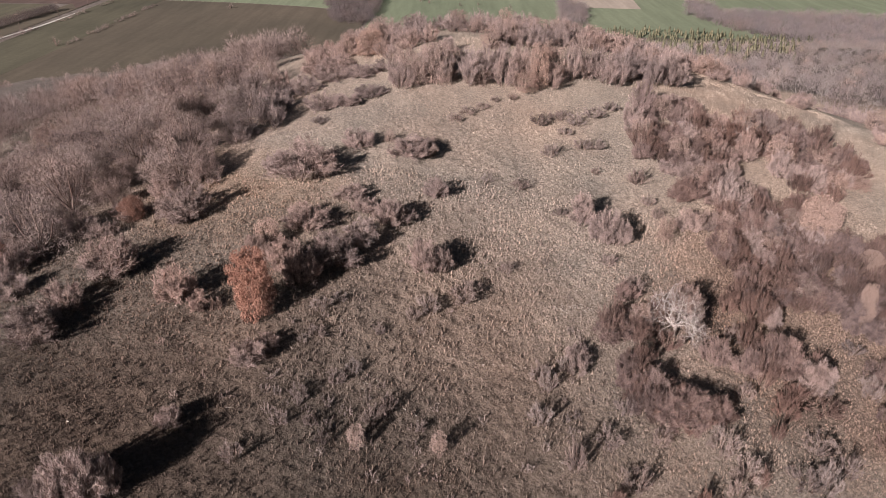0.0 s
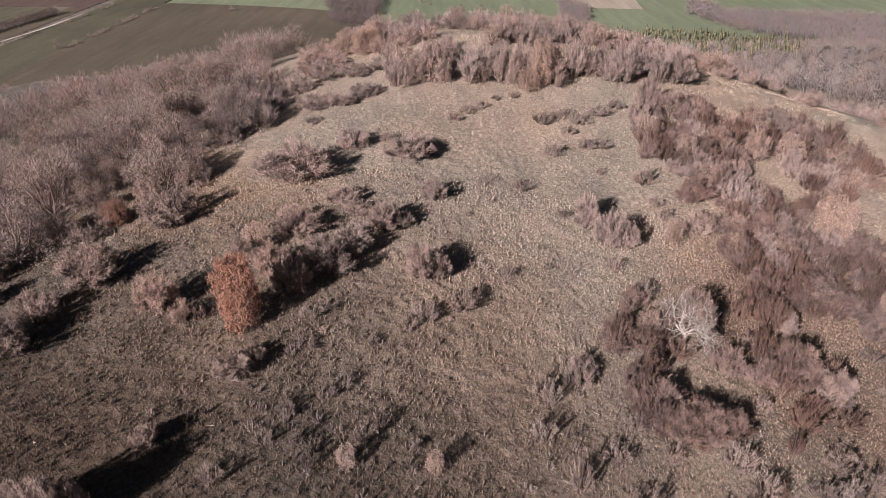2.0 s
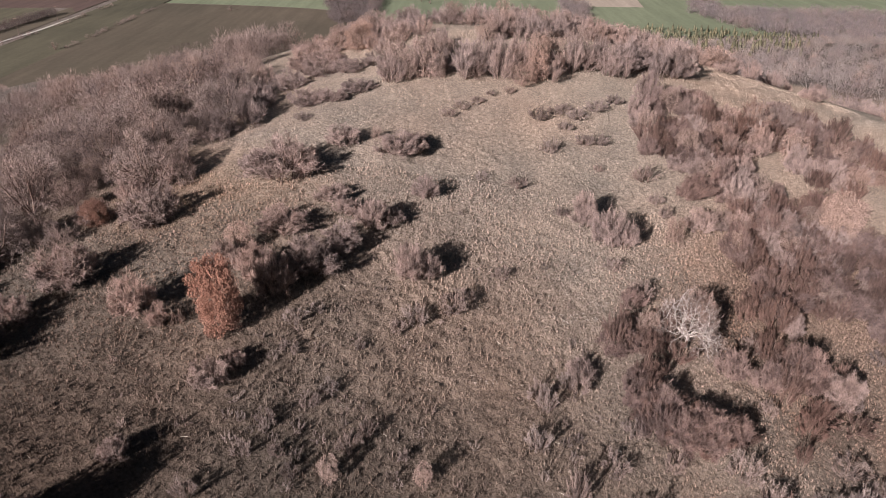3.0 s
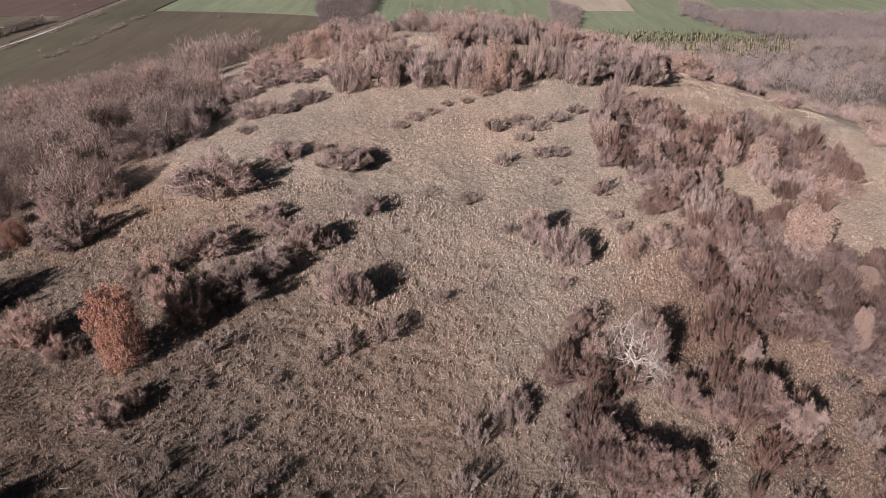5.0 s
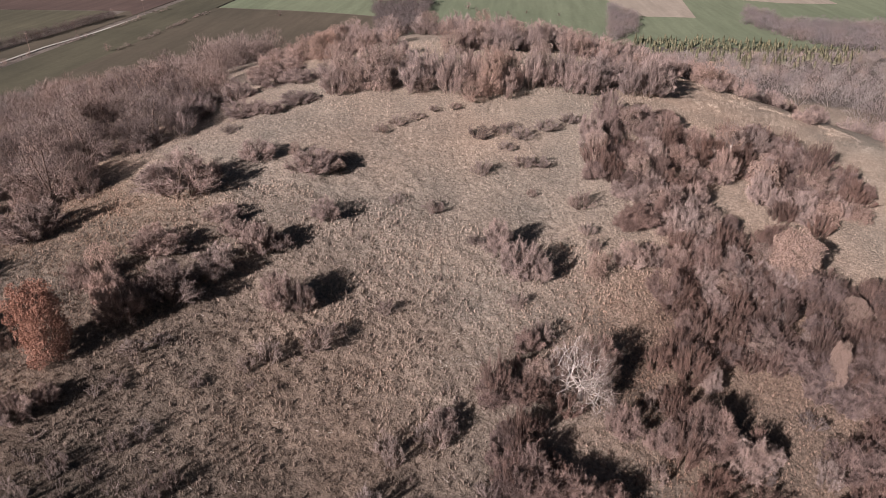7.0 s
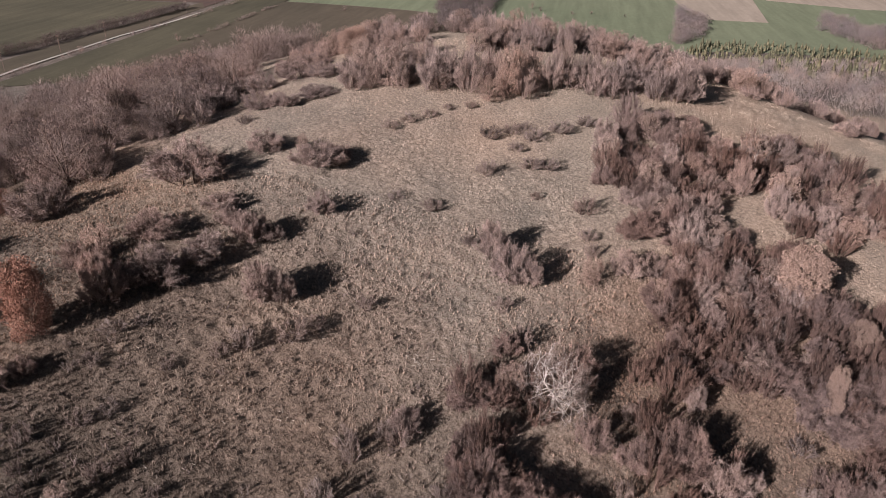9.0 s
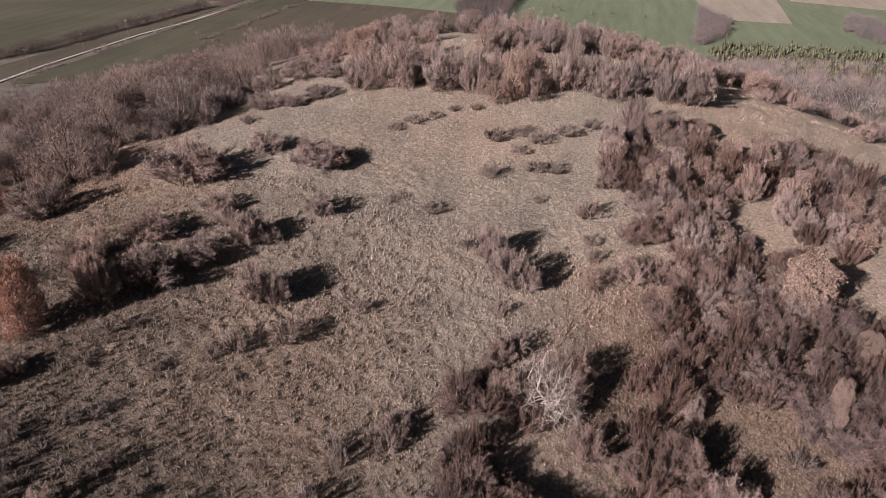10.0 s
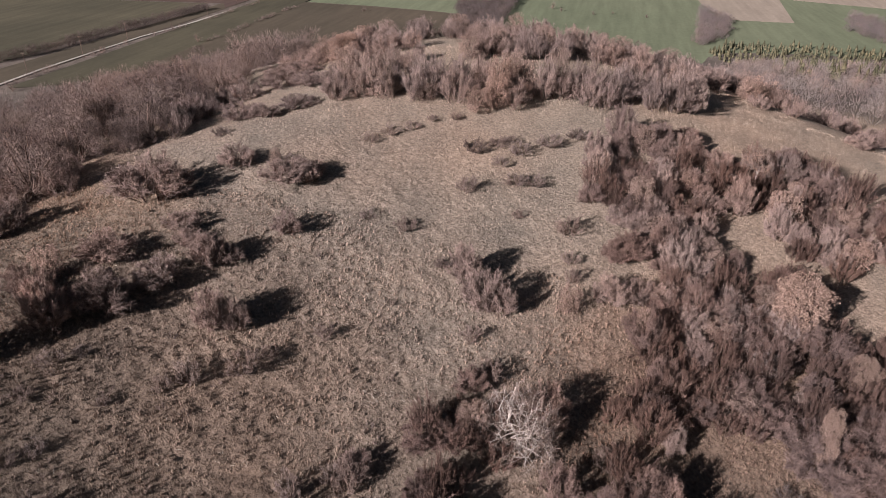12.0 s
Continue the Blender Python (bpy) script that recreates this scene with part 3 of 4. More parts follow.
LITTLE = [(-11.1, 28.9, 0.91, 0.77), (-9.5, 51.5, 0.83, 1.43), (-8.1, 20.3, 1.16, 0.99), (-6.7, 22.4, 0.83, 0.88), (-6.1, 24, 0.83, 0.88), (-6, 28, 0.57, 1.1), (-6, 29.8, 0.75, 1.32), (-5.4, 22.6, 0.75, 0.77), (-5.2, 30.7, 0.57, 0.99),
        (-4.8, 21.8, 0.75, 0.77), (-4.7, 25.3, 0.83, 0.99), (-4, 26.1, 0.67, 0.88), (-3, 28.8, 0.57, 0.66), (-2.9, 23.5, 0.99, 1.1), (-2.2, 24.4, 0.91, 0.88), (-1.3, 30.3, 0.75, 0.99), (-0.7, 23.5, 0.67, 0.55), (-0.5, 31.1, 1.32, 1.32),
        (0.9, 52.3, 0.75, 1.43), (1.2, 32.5, 1.16, 1.76), (2, 33.5, 0.75, 1.1), (2, 53.7, 0.67, 1.65), (3.2, 44.6, 0.75, 1.1), (3.2, 54.8, 0.57, 1.32), (3.9, 35.6, 0.91, 1.1), (4.2, 56.2, 0.57, 0.88), (4.9, 25.4, 1.49, 1.21),
        (5.1, 28, 1.24, 1.1), (5.4, 44.5, 0.83, 1.54), (5.5, 27.5, 1.66, 1.1), (5.7, 57.1, 0.67, 0.99), (6.3, 23.2, 1.99, 1.1), (6.6, 29, 0.99, 1.1), (7.3, 29, 1.66, 1.32), (7.7, 53.7, 1.16, 1.76), (8, 42.5, 0.67, 0.99),
        (8.1, 49.3, 1.24, 1.54), (8.2, 24.9, 1.16, 1.54), (8.2, 42.6, 0.57, 0.77), (9.2, 23.1, 1.49, 1.54), (9.2, 54.7, 0.83, 1.54), (9.5, 27, 1.08, 1.1), (9.6, 52.6, 0.75, 1.32), (10, 55.5, 0.57, 1.21), (10.5, 37.9, 0.99, 1.21),
        (10.8, 51.2, 0.83, 1.76), (10.8, 54.4, 1.08, 1.76), (11, 25.7, 1.16, 1.21), (11.4, 48.2, 0.57, 0.88), (11.7, 36.1, 1.24, 1.32), (12, 51.6, 0.91, 1.43), (12.5, 56.3, 0.99, 2.09), (14.2, 57.8, 0.91, 1.54), (14.3, 25.9, 1.74, 1.87),
        (14.6, 48, 1.4, 1.87), (14.8, 45.4, 0.91, 1.21), (15, 43.8, 1.08, 0.99), (15.3, 24.9, 1.66, 1.87), (16.7, 29.5, 1.16, 1.1), (17.2, 33.3, 1.08, 1.21), (17.5, 33.8, 0.91, 1.32), (18.5, 25.1, 1.4, 1.87), (19.6, 25.1, 2.23, 1.54),
        (20.2, 27.4, 1.32, 1.98), (21.3, 26.3, 1.74, 1.32), (25.1, 32.2, 1.08, 1.21), (25.1, 34.4, 0.91, 1.54), (25.2, 32, 1.08, 1.1)]
for p in LITTLE:
    LOW.plant(*p)
DENSE = [(9.9, 28.5, 1.57, 1.39), (10, 29.5, 1.67, 1.39), (10.5, 27.1, 2.02, 1.8), (10.9, 28.3, 2.25, 1.85), (11.3, 27.3, 2.11, 1.96), (12, 27.1, 2.29, 2.31), (12.6, 27.6, 2.02, 2.08), (12.9, 26.9, 2.29, 2), (13.4, 27.3, 1.9, 1.85),
        (14.1, 27.6, 2.02, 1.8), (15.4, 31.3, 1.9, 1.62), (17.3, 31.1, 1.9, 1.85), (18.6, 31.6, 2.08, 1.5), (19.3, 36.3, 1.81, 1.73), (19.7, 31.6, 2.33, 1.85), (19.7, 31.9, 2.76, 1.85), (25.9, 36, 1.47, 1.62), (26.6, 43.6, 2, 2.43),
        (26.8, 32.1, 2.08, 2.19), (27.3, 35.6, 1.73, 1.85), (27.5, 35.8, 1.9, 2.08), (27.7, 42.9, 2.33, 2.77), (28, 32.8, 1.9, 1.96), (28.9, 36.1, 2.08, 2.19), (29.3, 36.8, 2.25, 2.43)]
for p in DENSE:
    THICK.plant(*p)
LEAFY = [(-9.8, 72.9, 2.3, 2.4), (-9.7, 34.7, 1.7, 1.6), (-7.8, 70.3, 2.6, 2), (-3.8, 47.9, 0.9, 0.8), (-3.4, 22.1, 1.1, 0.9), (-2.2, 58.8, 1.8, 1.9), (-0.9, 47.5, 0.9, 1.2), (0.1, 22.6, 1.1, 0.8), (0.2, 58.8, 2.2, 1.4),
        (0.7, 64.6, 1.4, 2.1), (2.9, 59.1, 1.4, 2.4), (4.6, 68.7, 2, 2.4), (7, 58.9, 1.7, 2.4), (9.7, 61.3, 1.6, 1.8), (11.1, 33.2, 1.3, 0.9), (11.7, 33.4, 1.4, 1), (15, 41.4, 1.8, 1.3), (15.8, 53.5, 2.2, 1.7),
        (17.1, 66.9, 1.9, 2.2), (18.4, 41.4, 1.4, 0.9), (18.6, 51.8, 2, 1.7), (18.7, 41.2, 1.8, 1), (18.7, 52.3, 1.8, 1.8), (19.7, 32.1, 1.4, 1), (21.4, 54.8, 1.5, 1.2), (21.7, 54.8, 1.4, 1.6), (23.9, 37.1, 1.5, 0.8),
        (23.9, 37.6, 1.2, 0.8), (26.2, 39.3, 1, 0.8), (28.5, 54.2, 1.2, 1.1), (29.2, 54.9, 1.1, 1.1), (29.9, 52, 0.8, 0.6), (30.5, 52.8, 0.7, 0.7), (31.5, 54.6, 0.9, 1.3), (31.9, 55.9, 1.1, 1.3), (32.9, 55.4, 0.9, 1.3),
        (33.3, 56.4, 1.2, 1.1), (33.9, 52.7, 0.7, 0.8)]
for p in LEAFY:
    SPARSE.plant(*p)
RUSTY = [(-24.8, 34.1, 1.6, 1.1), (-19, 38.6, 1.6, 1.5), (-9.0, 28.7, 3.8, 2.05)]
for p in RUSTY:
    RUSSET.plant(*p)
TAWNY = [(-7.3, 71.1, 2.4, 2.9), (26.8, 44.4, 3.2, 3.1), (26.9, 36.8, 1.7, 0.9), (27.1, 37.3, 2.6, 1), (29.5, 41.7, 1.6, 1.7)]
for p in TAWNY:
    TAN.plant(*p)
dice = random.Random(21)
for cx, cy, n, r in ((-5.0, 23.5, 16, 2.2), (-1.5, 22.0, 10, 1.8), (-9.0, 24.5, 10, 1.8), (-4.0, 28.5, 12, 2.6), (2.5, 25.0, 10, 2.6), (7.0, 26.0, 10, 2.0), (-2.0, 32.0, 8, 2.4), (6.5, 33.0, 6, 2.4), (3.0, 38.0, 6, 3.0), (6.0, 21.0, 8, 2.5)):
    for k in range(n):
        WEEDS.plant(cx + dice.gauss(0, r), cy + dice.gauss(0, 0.6 * r), dice.uniform(0.3, 0.6), dice.uniform(0.4, 0.8))


def inside(x, y, poly):
    hit = False
    for (ax, ay), (bx, by) in zip(poly, poly[1:] + poly[:1]):
        if (ay > y) != (by > y) and x < ax + (y - ay) * (bx - ax) / (by - ay):
            hit = not hit
    return hit


def scatter(poly, step, seed, keep=1.0):
    """Places on a jittered grid inside a polygon."""
    rng = random.Random(seed)
    xs, ys = [p[0] for p in poly], [p[1] for p in poly]
    out = []
    y = min(ys)
    while y < max(ys):
        x = min(xs)
        while x < max(xs):
            px, py = x + rng.uniform(-0.45, 0.45) * step, y + rng.uniform(-0.45, 0.45) * step
            if rng.random() < keep and inside(px, py, poly):
                out.append((px, py))
            x += step
        y += step
    return out


WOOD_EDGE = [(-16.2, 65.8), (-14.9, 57.8), (-13.8, 52.8), (-15.8, 45.4), (-18.6, 41.1), (-22.5, 35.0), (-26.7, 31.6), (-34.0, 40.0), (-41.8, 54.3), (-49.4, 67.9), (-47.7, 79.4), (-30, 84), (-16.7, 73.0)]
for x, y in scatter(WOOD_EDGE, 2.9, 1):
    size = random.uniform(0.58, 1.3)
    (FARTREES if y > 62 or x < -38 else TREES).plant(x, y, 3.5 * size, 3.8 * size)
UNDERGROWTH = [(-14.2, 65), (-13.2, 57.5), (-12.6, 52.5), (-14.6, 45.2), (-17.2, 40.6), (-20.6, 35.4), (-24.5, 31.0), (-28.5, 30.0), (-28.0, 33.5), (-23.5, 36.0), (-19.5, 41.8), (-16.4, 46.2), (-14.6, 53), (-15.4, 58), (-16.6, 65)]
for x, y in scatter(UNDERGROWTH, 1.7, 14, 0.85):
    ROWS_BEHIND.plant(x, y, random.uniform(1.2, 2.6), random.uniform(1.8, 2.8))
CREST = [(-4.5, 57.8), (2.2, 58.8), (8.6, 60.0), (15.1, 62.6), (22.5, 66.1), (24.3, 71.4), (16.0, 67.2), (9.0, 63.4), (2.2, 62.0), (-4.3, 61.6)]
for x, y in scatter(CREST, 1.6, 2):
    (SPARSE if random.random() < 0.2 else ROWS_BEHIND).plant(x, y, random.uniform(2.4, 3.6), random.uniform(2.0, 3.0))
BACK = [(-10.6, 71.9), (-5.3, 68.3), (-2.6, 69.3), (-1.3, 72.7), (-6.1, 78.1), (-11.1, 82.5)]
BACK_EAST = [(3.9, 68.0), (9.7, 70.0), (16.4, 74.9), (20.9, 78.1), (13.1, 77.5), (6.5, 72.9), (3.6, 71.6)]
WEST_END = [(-16, 70), (-11, 68), (-9, 73), (-12, 80), (-17, 80)]
SADDLE = [(-6, 63.5), (3, 64), (3.5, 69), (-2, 68.5), (-7, 67)]
FAR_SIDE = [(-10, 76), (-4, 77), (4, 76), (24, 75), (32, 80), (36, 84), (30, 92), (0, 86), (-12, 84)]
for zone, step, seed in ((BACK, 1.8, 3), (BACK_EAST, 1.8, 4), (WEST_END, 2.4, 5), (SADDLE, 2.8, 7), (FAR_SIDE, 2.4, 6)):
    for x, y in scatter(zone, step, seed):
        low = 0.7 if zone in (WEST_END, SADDLE) else 1.0
        (SPARSE if random.random() < 0.15 and low == 1.0 else ROWS_BEHIND).plant(x, y, low * random.uniform(1.7, 2.7), random.uniform(2.0, 3.0))
OPEN_SLOPE = [(7.5, 22.0), (10.5, 27.0), (15.5, 27.0), (17.0, 31.0), (24.0, 34.5), (30.0, 34.0), (27.0, 25.0), (18.0, 19.5)]
for x, y in scatter(OPEN_SLOPE, 1.9, 48, 0.42):
    (SCRUB if random.random() < 0.4 else LOW).plant(x, y, random.uniform(0.8, 1.7), random.uniform(0.7, 1.3))
UPPER = [(14.5, 50.5), (15.5, 57.8), (21.9, 63.1), (23.9, 59.9), (29.9, 63.4), (35.1, 59.8), (36.4, 56.5), (34.2, 52.7), (30.6, 49.4), (28.6, 50.2), (26.3, 49.8), (27.1, 54.0), (23.0, 52.6), (21.4, 47.4), (20.1, 45.8), (17.4, 46.4), (17.4, 51.0)]
MIDDLE = [(19.9, 44.0), (24.5, 45.1), (28.2, 43.5), (34.9, 44.9), (31.6, 36.9), (27.1, 36.7), (25.2, 37.2), (22.2, 36.5), (18.9, 34.9), (17.3, 34.7), (17.4, 37.5), (18.8, 41.4)]
ROUND_PALE = [(9.3, 33.5), (11.0, 35.4), (12.3, 34.3), (14.3, 33.0), (13.7, 30.5), (14.6, 28.6), (14.9, 27.2), (10.7, 25.5), (9.8, 30.0)]
BETWEEN = [(20.0, 44.8), (21.7, 47.6), (26.2, 49.0), (30.3, 48.9), (28.7, 44.0), (24.7, 45.7)]
CORNER = [(17.8, 33.2), (20.2, 34.1), (22.8, 33.2), (21.4, 29.0), (19.0, 28.0), (17.3, 30.3)]
RIM = [(27.0, 34.4), (30.5, 36.1), (30.4, 30.5), (25.9, 27.0), (24.0, 29.0)]
# open ground between the scrub
GLADES = [[(11.3, 29.2), (11.8, 31.4), (15.8, 32.6), (15.6, 29.2), (13.5, 28.4)], [(14.6, 34.6), (16.6, 40.8), (18.4, 40.2), (18.6, 37.6), (16.2, 34.6)], [(19.6, 32.9), (20.0, 35.2), (21.8, 35.2), (23.0, 32.4), (21.8, 30.2), (20.5, 31.2)]]
for k, (zone, step) in enumerate(((UPPER, 1.3), (MIDDLE, 1.05), (BETWEEN, 1.3), (ROUND_PALE, 1.2), (CORNER, 1.3), (RIM, 1.3))):
    for x, y in scatter(zone, step, 40 + k, 0.92):
        if math.hypot(x - 13.7, y - 33.0) > 1.3 and not any(inside(x, y, glade) for glade in GLADES):
            tall = random.uniform(2.0, 3.0) if random.random() < 0.2 else random.uniform(1.0, 1.9)
            pick = random.random()
            if zone is UPPER:
                kind = THICK if pick < 0.35 else FAN if pick < 0.6 else SPARSE if pick < 0.7 else SCRUB
            else:
                kind = THICK if pick < 0.14 else SPARSE if pick < (0.2 if y > 42 else 0.16) else SCRUB
            kind.plant(x, y, tall, random.uniform(1.5, 2.4))


BEYOND = [(20, 79), (27, 76), (31, 73.5), (36, 71), (39, 66), (42, 61), (51, 52), (68, 60), (62, 84), (50, 100), (34, 112)]
for x, y in scatter(BEYOND, 3.5, 12, 0.75):
    (SPARSE if random.random() < 0.06 else FAN if random.random() < 0.4 else ROWS_BEHIND).plant(x, y, random.uniform(1.2, 2.6), random.uniform(1.8, 3.2))
# far growth, too many to count: joined
def mound(seed, tall, wide, lobes, per, half):
    """A rounded far-off bush: lobes of short fine twigs over a low dome."""
    rng = np.random.default_rng(seed)
    a, r = np.arange(lobes) * 2.4 + rng.normal(size=lobes) * 0.4, np.sqrt((np.arange(lobes) + 0.5) / lobes)
    mid = np.stack([np.cos(a) * r * wide * 0.38, np.sin(a) * r * wide * 0.38, tall * (0.72 - 0.5 * r ** 2) * rng.uniform(0.8, 1.1, lobes)], 1)
    feet = mid * np.array([0.3, 0.3, 0])
    return join([limbs(feet, mid, half * 1.2, half * 0.8), fuzz(rng, mid, wide * 0.17, per, tall * 0.16, half, 0.5)])


def clumps(name, label, places, lo, hi, m_twig, seed, size=(12, 40), category="woodland", squat=1.0, half=0.03):
    kinds = [mound(seed + k, 4.5, 5.0 * squat, *size, half) for k in range(4)]
    rng = np.random.default_rng(seed)
    parts = []
    for x, y in places:
        v, t = kinds[rng.integers(4)]
        s = rng.uniform(lo, hi) / 4.5
        a = rng.uniform(0, 6.28)
        c, n = math.cos(a), math.sin(a)
        w = np.stack([(v[:, 0] * c - v[:, 1] * n) * s + x, (v[:, 0] * n + v[:, 1] * c) * s + y, v[:, 2] * s + at_ground(x, y)], 1)
        parts.append((w, t))
    return tagged(new(name, tri_mesh(name, *join(parts), m_twig)), label, category, kind="stuff")


FARLEFT = [(-43, 56), (-52, 72), (-50, 84), (-30, 84), (-18, 79), (-18, 92), (-38, 104), (-56, 94), (-62, 80), (-56, 62)]
clumps("far_woodland", "leafless grey woodland on the falling slope", scatter(FARLEFT, 2.8, 5), 3.2, 4.6, M_TREETWIG, 200, (14, 70), squat=1.0, half=0.02)
FARRIGHT = [(50, 100), (62, 84), (72, 92), (122, 170), (176, 250), (205, 310), (200, 345), (74, 338), (44, 200), (34, 120)]
for k, (step, share, lo, hi, mat, label) in enumerate(((6.6, 0.85, 2.0, 3.4, M_FARBROWN, "brown leafless scrub covering the far slope"), (7.2, 0.85, 2.0, 3.6, M_FARTWIG, "grey leafless scrub covering the far slope"),
                                                       (15.0, 0.7, 2.0, 3.6, M_TANLEAF, "scattered tan-leaved scrub oaks on the far slope"))):
    clumps("far_thicket", label, scatter(FARRIGHT, step, 60 + k, share), lo, hi, mat, 210 + 4 * k, (9, 26), squat=1.3, half=0.04)
conifers_at = scatter([(98, 240), (112, 230), (128, 250), (117, 266), (102, 264)], 5.0, 66, 0.7) + scatter([(60, 205), (100, 200), (150, 300), (120, 318), (80, 300)], 5.5, 68, 0.5) + scatter([(140, 362), (168, 380), (206, 376), (198, 362), (160, 352)], 4.2, 67, 0.8)
PATCH_A = [(-82, 495), (-67, 410), (-52, 403), (-43, 404), (-42, 510)]
PATCH_B = [(74, 493), (86, 455), (78, 403), (58, 380), (68, 433)]
PATCH_C = [(160, 490), (170, 470), (168, 445), (260, 432), (330, 455), (330, 400), (245, 325), (200, 342), (160, 388), (146, 440)]
for k, poly in enumerate((PATCH_A, PATCH_B, PATCH_C)):
    clumps("valley_copse", "grey leafless copse between green fields", scatter(poly, 4.6, 20 + k), 4.5, 7.0, M_FARTWIG, 220 + k, (10, 26), squat=1.2, half=0.06)
for k, (line, step, lo, hi) in enumerate((([(-188, 345), (-187, 368), (-186, 401), (-186, 435), (-184, 470)], 2.6, 1.4, 3.0),
                                          ([(-225, 250), (-226, 300), (-225, 350), (-219, 389), (-217, 470)], 4.0, 1.6, 3.6),
                                          ([(-262, 285), (-254, 308), (-252, 339), (-246, 381), (-239, 440)], 2.4, 4.0, 6.5))):
    spots = []
    for (ax, ay), (bx, by) in zip(line, line[1:]):
        n = int(math.hypot(bx - ax, by - ay) / step)
        spots += [(ax + (bx - ax) * i / n + random.uniform(-1, 1), ay + (by - ay) * i / n + random.uniform(-1, 1)) for i in range(n) if k == 2 or math.sin(0.062 * (ay + (by - ay) * i / n) * (3 - k)) > -0.5]
    clumps("hedgerow", "grey leafless hedgerow along a field edge", spots, lo, hi, M_TREETWIG, 240 + k, (10, 26), category="hedge", squat=1.3, half=0.06)


def conifers(places, seed):
    """Young pines: three ragged tiers of drooping boughs round a stem."""
    rng = np.random.default_rng(seed)
    parts = []
    for x, y in places:
        tall, z = rng.uniform(2.4, 4.2), at_ground(x, y)
        parts.append(limbs([[x, y, z - 0.2]], [[x, y, z + tall * 0.4]], 0.09, 0.05))
        for tier, (lo, hi, wide) in enumerate(((0.12, 0.6, 0.26), (0.35, 0.8, 0.20), (0.6, 1.0, 0.13))):
            n = 9
            a = np.arange(n) * 2 * np.pi / n + rng.uniform(0, 1)
            r = wide * tall * np.where(np.arange(n) % 2, 0.62, 1.0) * rng.uniform(0.8, 1.2, n)
            ring = np.stack([x + np.cos(a) * r, y + np.sin(a) * r, z + tall * (lo + rng.uniform(-0.04, 0.04, n))], 1)
            v = np.concatenate([ring, [[x, y, z + tall * hi]]])
            k = np.arange(n)
            parts.append((v, np.stack([k, (k + 1) % n, np.full(n, n)], 1)))
    return tagged(new("pine_plantation", tri_mesh("pine_plantation", *join(parts), M_NEEDLE)), "dull green young pine plantation in rows", "plantation", kind="stuff")


PINES = [(66, 372), (76, 392), (110, 394), (152, 384), (166, 352), (150, 320), (100, 318), (72, 340)]
conifers(scatter(PINES, 3.6, 31, 0.9) + conifers_at, 32)
SPUR = [(110, 205), (126, 205), (168, 258), (190, 300), (165, 300), (125, 262)]
clumps("scrub_oak_slope", "brown scrub dotted over a far hillside", scatter(SPUR, 5.0, 33), 2.0, 3.4, M_FARBROWN, 250, (9, 26), "scrub", 1.1, 0.05)
clumps("foot_scrub", "dark scattered bushes at the foot of the slope", scatter([(-175, 262), (-150, 278), (-128, 312), (-112, 300), (-130, 240), (-160, 235)], 8.0, 34, 0.5), 2.0, 4.0, M_TREETWIG, 254, category="scrub")
BALD = tree_stock(2, 80, 5.0, 5.0, (7, 6, 5, 20), "field_tree", "lone leafless tree standing in open farmland", "lone trees in the fields", M_LOWTWIG)
for p in [(-191, 343, 5.5, 6.0), (-135, 449, 4.5, 5.0), (-18, 482, 5.5, 6.0), (-12, 474, 3.5, 4.5), (8, 466, 2.6, 4.0), (-216, 243, 4.0, 5.0), (20, 470, 2.4, 3.0), (40, 462, 2.6, 3.0), (-264, 268, 4.5, 5.0)]:
    BALD.plant(*p)


def utility_pole(x, y):
    ob = tagged(new("utility_pole"), "weathered wooden power pole beside the farm track", "pole", "power poles")
    bm = bmesh.new()
    bmesh.ops.create_cone(bm, cap_ends=True, segments=8, radius1=0.12, radius2=0.08, depth=9.0, matrix=Matrix.Translation((0, 0, 4.3)))
    me = bpy.data.meshes.new("post")
    bm.to_mesh(me)
    bm.free()
    me.materials.append(M_STEM)
    new("post", me).parent = ob
    bm = bmesh.new()
    bmesh.ops.create_cube(bm, size=1, matrix=Matrix.Translation((0, 0, 8.3)) @ Matrix.Diagonal((1.8, 0.14, 0.14, 1)))
    for k in (-0.75, 0.0, 0.75):
        bmesh.ops.create_cone(bm, cap_ends=True, segments=6, radius1=0.05, radius2=0.03, depth=0.2, matrix=Matrix.Translation((k, 0, 8.46)))
    me = bpy.data.meshes.new("crossarm")
    bm.to_mesh(me)
    bm.free()
    me.materials.append(M_STEM)
    new("crossarm", me).parent = ob
    ob.matrix_basis = pose(x, y, at_ground(x, y))


for px, py in ((-234, 272), (-233, 308), (-233, 344), (-229, 380), (-226, 416), (-225, 452)):
    utility_pole(px, py)


